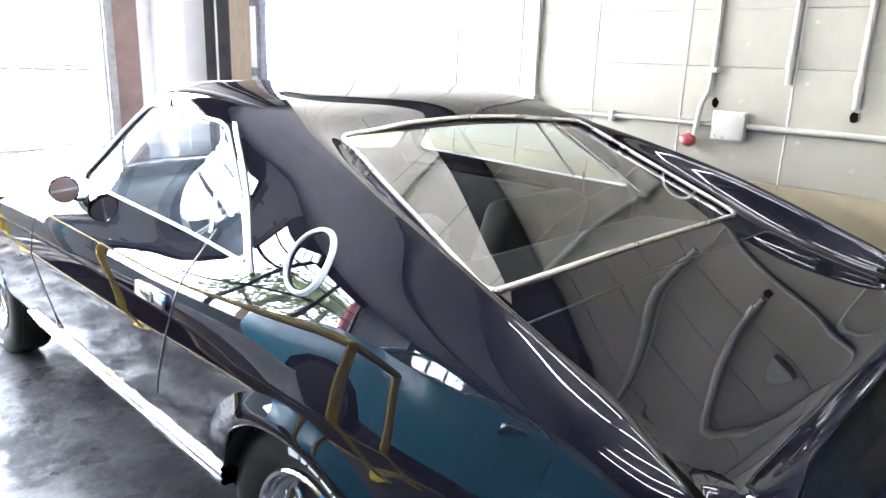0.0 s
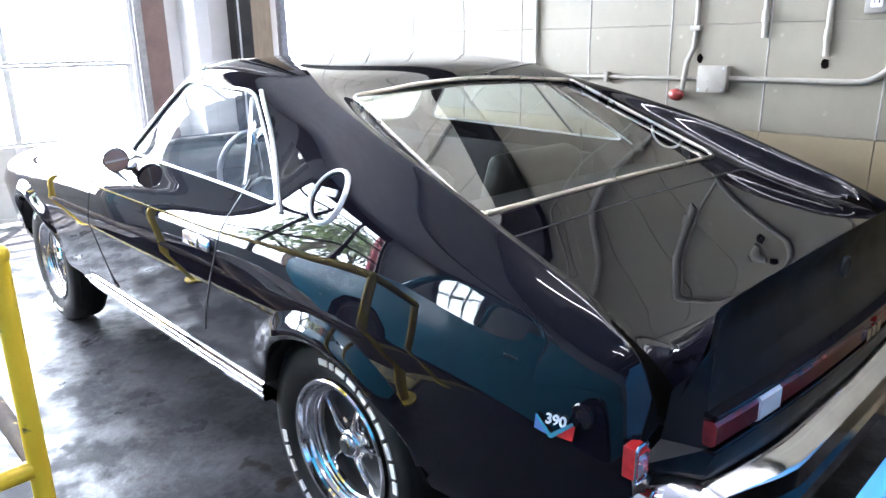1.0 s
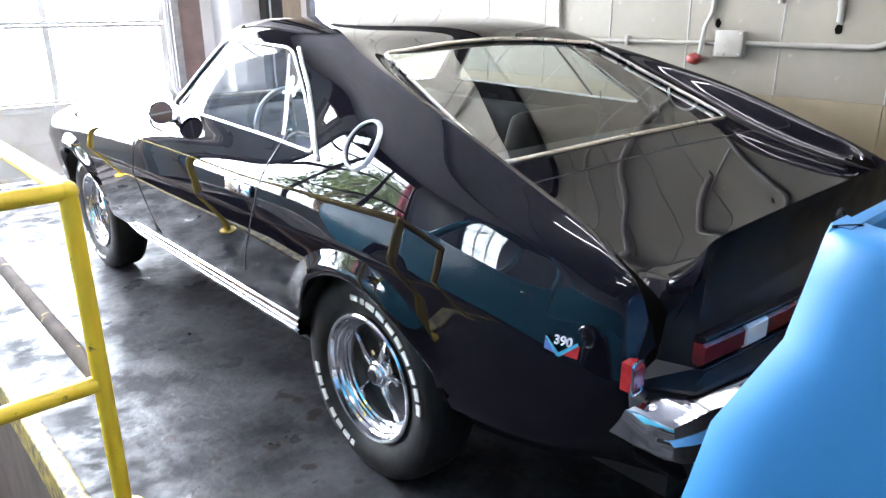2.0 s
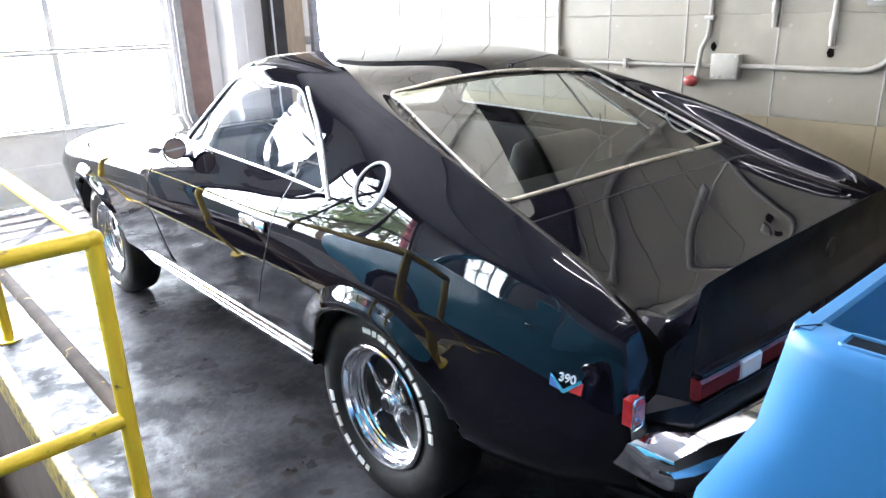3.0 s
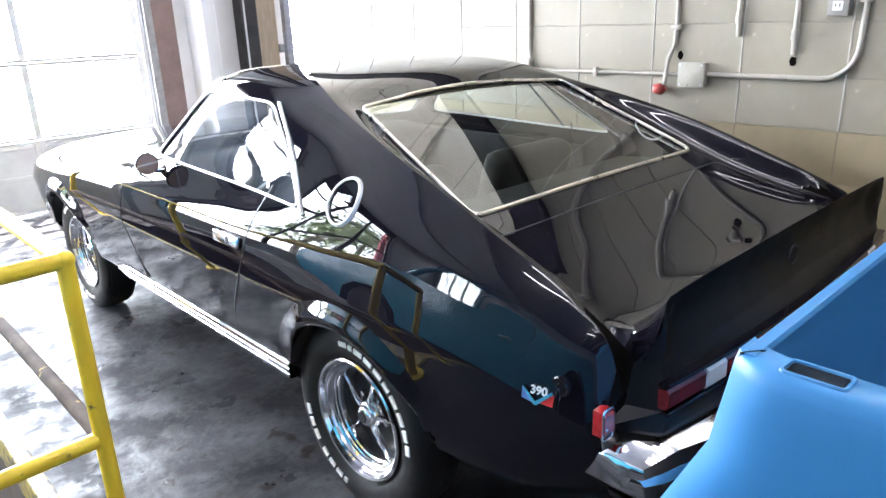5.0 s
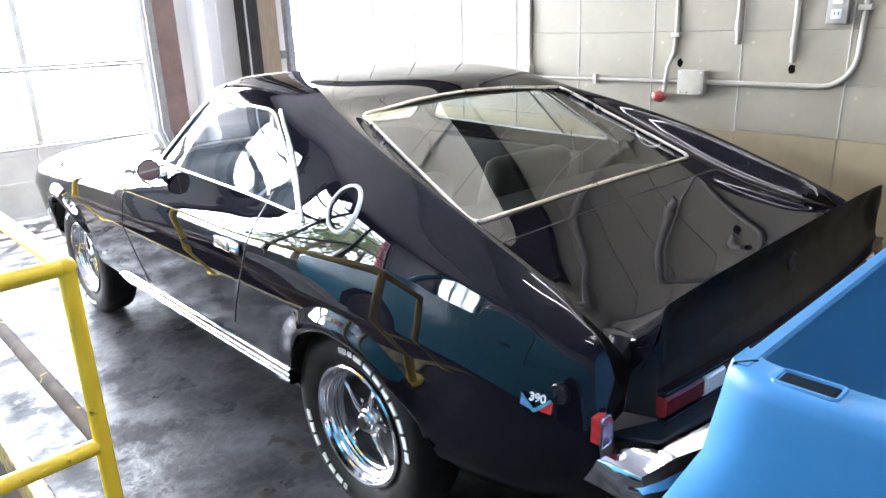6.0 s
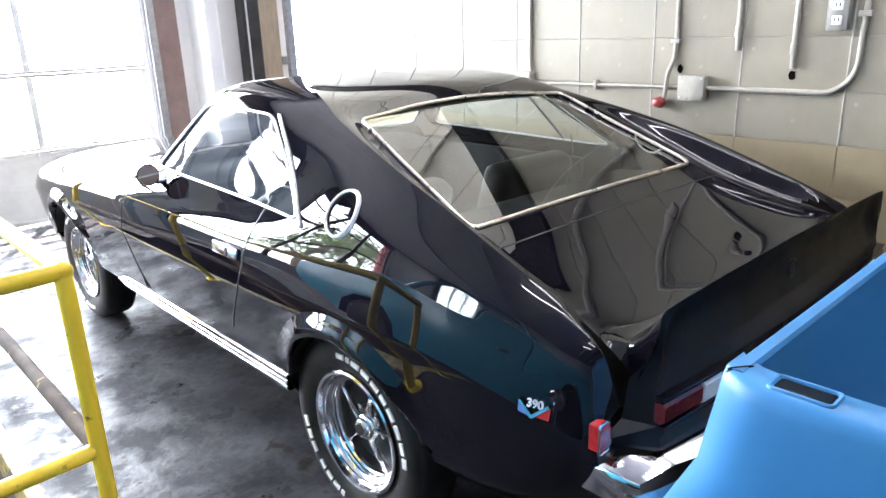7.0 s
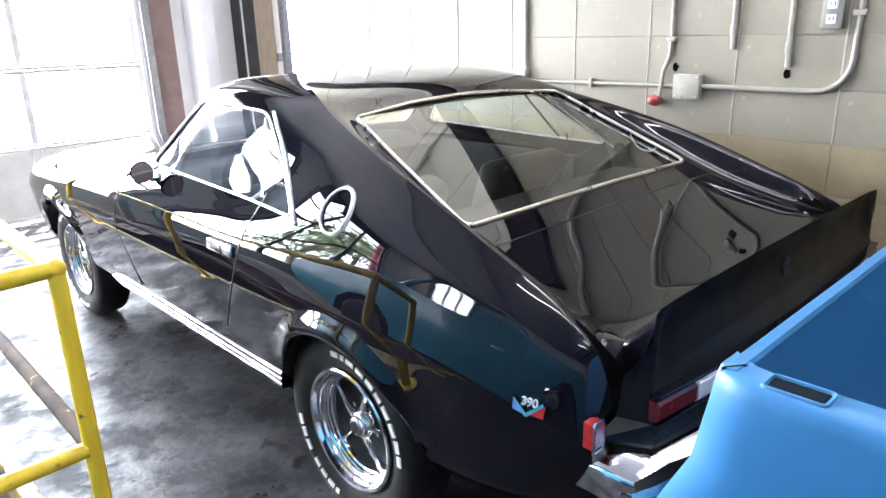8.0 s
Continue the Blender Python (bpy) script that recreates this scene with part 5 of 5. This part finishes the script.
# tub side: outside skin, rolled top rail, inner skin (inward offset, height)
SKIN = [(.03, .50), (.012, .58), (.0, .72), (-.006, .86), (-.006, 1.0), (-.002, 1.10), (.0, 1.160), (.001, 1.184), (.004, 1.194), (.010, TZ), (.043, TZ), (.048, 1.196), (.050, 1.186), (.050, .62)]
for sx, xe in ((-1, TX0), (1, TX1)):
    bm = bmesh.new()
    rows = []
    for d in (0, .004, .012, .026, .045, .08, .2, .45, .8, 1.15, 1.5):
        inset = .022 * (1 - min(1, d / .045)) ** 2
        rows.append([(xe - sx * (o + (inset if o < .045 else 0)), TY - d + tail_out(z) * max(0, 1 - d / .3), z) for o, z in SKIN])
    vs = sheet(bm, rows)
    bm.faces.new(vs[0])
    bm.faces.new(vs[-1][::-1])
    side = tp("tub_side", bm, TRUCK_BLUE, label="blue tub side with a rolled top rail", angle=50)
    sxm = xe - sx * .0265
    for yy in (TY - .070, TY - .75):
        bm = boxed(sxm - .0115, sxm + .0115, yy - .024, yy + .024, 1.18, TZ + .0012, .003)
        tp("rail_socket", bm, SOCKET_DARK, side, "dark rectangular socket in the rail", False)
        bm = bmesh.new()
        tube(bm, [(sxm + a, yy + b, TZ + .0005) for a, b in spread(rounded([(-.0135, -.026), (.0135, -.026), (.0135, .026), (-.0135, .026)], .005), .01)], .0022, 6, closed=True)
        tp("socket_lip", bm, TRUCK_BLUE, side)
    bm = bmesh.new()
    tube(bm, [(xe + sx * .006, TY - .06 - .14 * k, .93 - .002 * k) for k in range(10)], .007, 8)
    tp("side_rib", bm, TRUCK_BLUE, side, "pressed rib along the tub side")
# tailgate between the sides, its top edge folded in
bm = bmesh.new()
gate = [(tail_out(z) - .004, z) for z in (.58, .70, .85, .92, .985, 1.03, 1.07, 1.106, 1.16)] + [(-.001, 1.190), (-.003, 1.198), (-.006, TZ + .001), (-.017, TZ + .001), (-.020, 1.197), (-.021, 1.188), (-.021, 1.165), (-.026, 1.150), (-.026, .64), (-.02, .58)]
rows = [[(x, TY + d, z) for d, z in gate] for x in np.linspace(TX0 + .024, TX1 - .024, 14)]
vs = sheet(bm, rows)
bm.faces.new(vs[0])
bm.faces.new(vs[-1][::-1])
tp("tailgate", bm, TRUCK_BLUE, label="closed blue tailgate with a folded top edge", angle=30)
bm = bmesh.new()
tube(bm, [(TX0 + .022, TY - .005, TZ + .0003), (TX0 + .040, TY - .018, TZ + .0005), (TX0 + .052, TY - .023, TZ - .006)], .0014, 6)
tp("gate_gap", bm, SOCKET_DARK)
bm = boxed(TX0 + .05, TX1 - .05, TY - 1.5, TY - .02, .56, .62)
for k in range(9):
    x = TX0 + .16 + k * .145
    box(bm, x, x + .06, TY - 1.48, TY - .04, .62, .632, .004)
tp("tub_floor", bm, BED_BLUE, label="ribbed blue tub floor", smooth=False)
# scuttle, screen frame, hood and fenders
bm = bmesh.new()
nose = [(-1.5, .56, .74), (-1.5, 1.10, .745), (-1.56, 1.14, .73), (-1.75, 1.14, .70), (-2.75, 1.06, .58), (-2.83, 1.0, .57), (-2.84, .56, .56)]
vs = sheet(bm, [[(cx + u * w, TY + y, z - .03 * abs(u) ** 4) for u in np.linspace(-1, 1, 15)] for y, z, w in nose])
for s in (0, -1):
    col = [r[s] for r in vs]
    bm.faces.new(col if s else col[::-1])
tp("hood", bm, TRUCK_BLUE, label="blue scuttle and hood", angle=30)
bm = bmesh.new()
tube(bm, [(cx - .70, TY - 1.60, 1.13), (cx - .66, TY - 1.52, 1.62), (cx + .66, TY - 1.52, 1.62), (cx + .70, TY - 1.60, 1.13)], .022, 10)
fr = tp("screen_frame", bm, TRUCK_BLUE, label="blue windshield frame")
bm = bmesh.new()
sheet(bm, [[(cx + u * w, TY + y, z) for u in (-1, 1)] for y, z, w in ((-1.595, 1.15, .68), (-1.525, 1.60, .64))])
tp("screen_glass", bm, CAR_GLASS, fr, smooth=False)
for sx in (-1, 1):
    for y in (TY - .62, TY - 2.55):
        bm = lathe(bmesh.new(), [(-.09, .0), (-.085, .13), (-.10, .19), (-.11, .20), (-.115, .27), (-.10, .34), (-.06, .355), (.06, .355), (.10, .34), (.11, .2), (.08, .0)], 36)
        bmesh.ops.transform(bm, matrix=Matrix.Translation((cx + sx * .62, y, .355)), verts=bm.verts)
        tp("wheel", bm, RUBBER, label="black chunky wheel")
    bm = boxed(cx + sx * .62 - .16, cx + sx * .62 + .16, TY - 2.95, TY - 2.1, .76, .80, .015)
    tp("front_fender", bm, TRUCK_BLUE, label="flat blue front fender")
    bm = boxed(cx + sx * .36 - .22, cx + sx * .36 + .22, TY - 1.15, TY - .70, .66, .80, .04)
    st = tp("seat", bm, VINYL, label="black vinyl seat")
    bm = boxed(cx + sx * .36 - .22, cx + sx * .36 + .22, TY - .74, TY - .64, .78, 1.16, .04)
    tp("seat_back", bm, VINYL, st)
bm = boxed(cx - .40, cx + .40, TY - 2.8, TY + .03, .44, .56)
tp("chassis", bm, WHEEL_BLACK, label="dark chassis frame", smooth=False)

# ================= a blue pickup across the pit, seen in the coupe's side =================
pk = thing("pickup_truck", "teal blue pickup truck parked beyond the stair pit", "truck", (-3.80, .35, 0))
side_out = [(2.38, .42), (2.42, .62), (2.38, .98), (2.25, 1.08), (1.05, 1.16), (.98, 1.18), (-.62, 1.18), (-.64, .80), (-2.34, .80), (-2.38, .42), (-1.75, .34), (-1.70, .55), (-1.55, .70), (-1.35, .74), (-1.15, .70), (-1.0, .55), (-.95, .30), (1.05, .30), (1.12, .55), (1.28, .70), (1.48, .74), (1.68, .70), (1.83, .55), (1.90, .36)]
bm = prism(bmesh.new(), side_out, "x", -.90, .90)
bmesh.ops.recalc_face_normals(bm, faces=bm.faces)
bmesh.ops.triangulate(bm, faces=[f for f in bm.faces if len(f.verts) > 4], ngon_method="EAR_CLIP")
part("body", bm, TEAL_PAINT, pk, "teal blue body sides and hood", smooth=False)
for sx in (-1, 1):
    bed = boxed(sx * .872 - .032, sx * .872 + .032, -2.36, -.645, .798, 1.20, .012)
    part("bed_side", bed, TEAL_PAINT, pk, "teal blue bed side", angle=30)
part("tailgate", boxed(-.838, .838, -2.39, -2.335, .70, 1.19, .01), TEAL_PAINT, pk, "closed teal blue tailgate", angle=30)
part("bed_floor", boxed(-.838, .838, -2.33, -.66, .802, .812), BED_BLUE, pk, "worn blue bed floor", smooth=False)
bm = bmesh.new()
cabp = [(1.00, 1.17, .80), (.55, 1.72, .68), (.40, 1.76, .66), (-.40, 1.76, .66), (-.52, 1.70, .68), (-.60, 1.17, .80)]
sheet(bm, [[(u * w, y, z) for u in np.linspace(-1, 1, 9)] for y, z, w in cabp[1:5]])
for sx in (-1, 1):
    for i, j in ((0, 1), (4, 5)):
        tube(bm, [(sx * cabp[i][2], cabp[i][0], cabp[i][1]), (sx * cabp[j][2], cabp[j][0], cabp[j][1])], .04, 8)
part("cab_roof", bm, TEAL_PAINT, pk, "teal blue cab roof and pillars", angle=25)
for name, i, j in (("windshield", 0, 1), ("rear_window", 4, 5)):
    bm = bmesh.new()
    sheet(bm, [[(u * (cabp[k][2] - .02), cabp[k][0], cabp[k][1]) for u in (-1, 1)] for k in (i, j)])
    part(name, bm, CAR_GLASS, pk, "clear cab glass", smooth=False)
for sx in (-1, 1):
    bm = bmesh.new()
    bm.faces.new([bm.verts.new((sx * (w - .01), y, z - .005)) for y, z, w in cabp])
    part("side_window", bm, CAR_GLASS, pk, "side glass", smooth=False)
    bm = boxed(sx * .905 - .02, sx * .905 + .02, -.42, -.24, 1.00, 1.035, .008)
    part("door_handle", bm, CHROME, pk)
    for y in (-1.35, 1.48):
        bm = lathe(bmesh.new(), [(-.09, .0), (-.08, .15), (-.10, .2), (-.10, .29), (-.06, .345), (.06, .345), (.10, .29), (.08, .0)], 32)
        bmesh.ops.transform(bm, matrix=Matrix.Translation((sx * .79, y, .345)), verts=bm.verts)
        part("wheel", bm, RUBBER, pk)

# ================= fittings on the block wall =================
PX = WALL_X - .012


def conduit(name, pts, r=.0105, label="white painted steel conduit on the block wall"):
    t = thing(name, label, "conduit", pts[0], "wall conduits")
    o = Vector(pts[0])
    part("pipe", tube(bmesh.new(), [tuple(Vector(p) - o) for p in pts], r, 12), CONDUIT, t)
    return t, o


def strap(t, o, x, y, z, vertical=True):
    bm = bmesh.new()
    a, b = (.022, .010) if vertical else (.010, .022)
    box(bm, x - .016, x + .010, y - a, y + a, z - b, z + b, .003)
    bmesh.ops.translate(bm, vec=-o, verts=bm.verts)
    part("strap", bm, CONDUIT, t)


JY0, JY1 = -.115, .003
t, o = conduit("conduit", [(PX, .868, CEIL), (PX, .868, 1.30), (PX - .012, .850, 1.245)])
strap(t, o, PX, .868, 1.9)
bm = boxed(-.03, .03, -.028, .028, -.05, .03, .008)
bmesh.ops.transform(bm, matrix=Matrix.Translation(Vector((PX, .872, 1.235)) - o), verts=bm.verts)
part("elbow_box", bm, CONDUIT, t)
t, o = conduit("conduit", [(PX, .85, 1.206), (PX, JY1, 1.212)], .0085)
strap(t, o, PX, .45, 1.209, False)
bend = [(PX, JY0, 1.214), (PX, -.57, 1.214)] + [(PX, -.57 - .122 * math.sin(a), 1.336 - .122 * math.cos(a)) for a in np.linspace(.2, math.pi / 2, 9)] + [(PX, -.697, 1.56), (PX, -.704, CEIL)]
t, o = conduit("conduit", bend, .0105)
strap(t, o, PX, -.695, 1.50)
t, o = conduit("conduit", [(PX, .045, CEIL), (PX, .040, 1.43), (PX, .045, 1.335), (PX - .012, .065, 1.28), (PX - .016, .075, 1.165)], .0102)
strap(t, o, PX, .040, 1.41)
bm = bmesh.new()
bmesh.ops.create_icosphere(bm, subdivisions=3, radius=.030)
for v in bm.verts:
    v.co = Vector((v.co.x * .8, v.co.y * 1.1, v.co.z * .85)) * (1 + .12 * noise.noise(v.co * 60))
ob = part("pipe_cap", bm, RED_TAPE)
ob.location = (PX - .016, .100, 1.145)
tagged(ob, "faded red plastic cap on the end of a conduit", "pipe cap")
for y, z in ((-.232, 1.370), (-.458, 1.302)):
    t, o = conduit("conduit", [(PX, y, CEIL), (PX, y, z + .075), (PX, y - .002, z)], .0105)
    part("coupling", tube(bmesh.new(), [tuple(Vector((PX, y, z + .095)) - o), tuple(Vector((PX, y, z + .055)) - o)], .0145, 14), CONDUIT, t)
jb = thing("junction_box", "white painted square junction box on the block wall", "junction box", (PX, -.056, 1.213))
part("box", boxed(-.030, .012, -.058, .058, -.050, .050, .005), CONDUIT, jb)
part("cover", boxed(-.034, -.030, -.060, .060, -.052, .052, .002), CONDUIT, jb)
for a, b in ((-1, -1), (1, -1), (-1, 1), (1, 1)):
    bm = lathe(bmesh.new(), [(-.037, .0), (-.036, .005), (-.033, .006)], 10)
    bmesh.ops.transform(bm, matrix=Matrix.Translation((0, a * .048, b * .041)), verts=bm.verts)
    part("screw", bm, GALV, jb)
wo = thing("wall_outlet", "grey double wall outlet in a metal cover", "outlet", (PX, -.608, 1.505))
part("cover", boxed(-.030, .012, -.037, .037, -.062, .065, .005), OUTLET_MAT, wo)
for dz in (-.026, .026):
    s = part("socket", boxed(-.034, -.029, -.018, .018, dz - .017, dz + .017, .004), TRIM_WHITE, wo)
    for dy in (-.007, .007):
        part("slot", boxed(-.0355, -.0335, dy - .0015, dy + .0015, dz - .004, dz + .008), HOLE, s, smooth=False)
# broken holes in the block face
for y, z, r in ((-.459, 1.275, .015), (.020, 1.292, .013)):
    bm = bmesh.new()
    rnd = random.Random(int(z * 1000))
    vs = [bm.verts.new((0, r * rnd.uniform(.7, 1.2) * math.cos(a), r * 1.3 * rnd.uniform(.7, 1.2) * math.sin(a))) for a in np.linspace(0, 2 * math.pi, 14, endpoint=False)]
    f = bm.faces.new(vs)
    ex = bmesh.ops.extrude_face_region(bm, geom=[f])
    bmesh.ops.translate(bm, vec=(.006, 0, 0), verts=[v for v in ex["geom"] if isinstance(v, bmesh.types.BMVert)])
    ob = part("wall_hole", bm, HOLE, smooth=False)
    ob.location = (WALL_X - .004, y, z)
    tagged(ob, "broken dark hole in the painted block wall", "hole", kind="structure")

# ================= blocks of the east wall =================
BW, BH, BY0 = .4064, .2032, .563


def block_mesh(name, material):
    bm = bmesh.new()
    box(bm, 0, .012, .0012, BW - .0012, .0012, BH - .0012, .0015, 1)
    return place(name, bm, material, smooth=False)


KINDS = [BLOCK_WHITE, BLOCK_TAN, BLOCK_BRIGHT]
meshes = [block_mesh("block", m) for m in KINDS]
rest = [bmesh.new() for m in KINDS]
rnd = random.Random(4)
for i in range(-18, 6):
    for j in range(21):
        y, z = BY0 + i * BW, j * BH
        if y < -6.95 or z + BH > CEIL - .14:
            continue
        # courses above the tenth take the brightened colour that the car reflects
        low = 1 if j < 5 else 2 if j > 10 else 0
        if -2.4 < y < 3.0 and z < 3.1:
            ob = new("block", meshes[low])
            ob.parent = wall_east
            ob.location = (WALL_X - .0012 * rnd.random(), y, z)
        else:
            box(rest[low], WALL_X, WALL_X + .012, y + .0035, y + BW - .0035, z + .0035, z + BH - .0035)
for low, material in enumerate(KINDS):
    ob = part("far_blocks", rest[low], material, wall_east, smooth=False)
    tagged(ob, kind="stuff")

# pale paint-filled upright joints between the white blocks
bead = bmesh.new()
tube(bead, [(0, 0, 0), (0, 0, CEIL - .15 - 5 * BH)], .0035, 8)
bead_mesh = place("joint_bead", bead, JOINT_PAINT)
for i in range(-7, 6):
    ob = new("joint_bead", bead_mesh)
    ob.parent = wall_east
    ob.location = (WALL_X - .0006, BY0 + i * BW, 5 * BH)
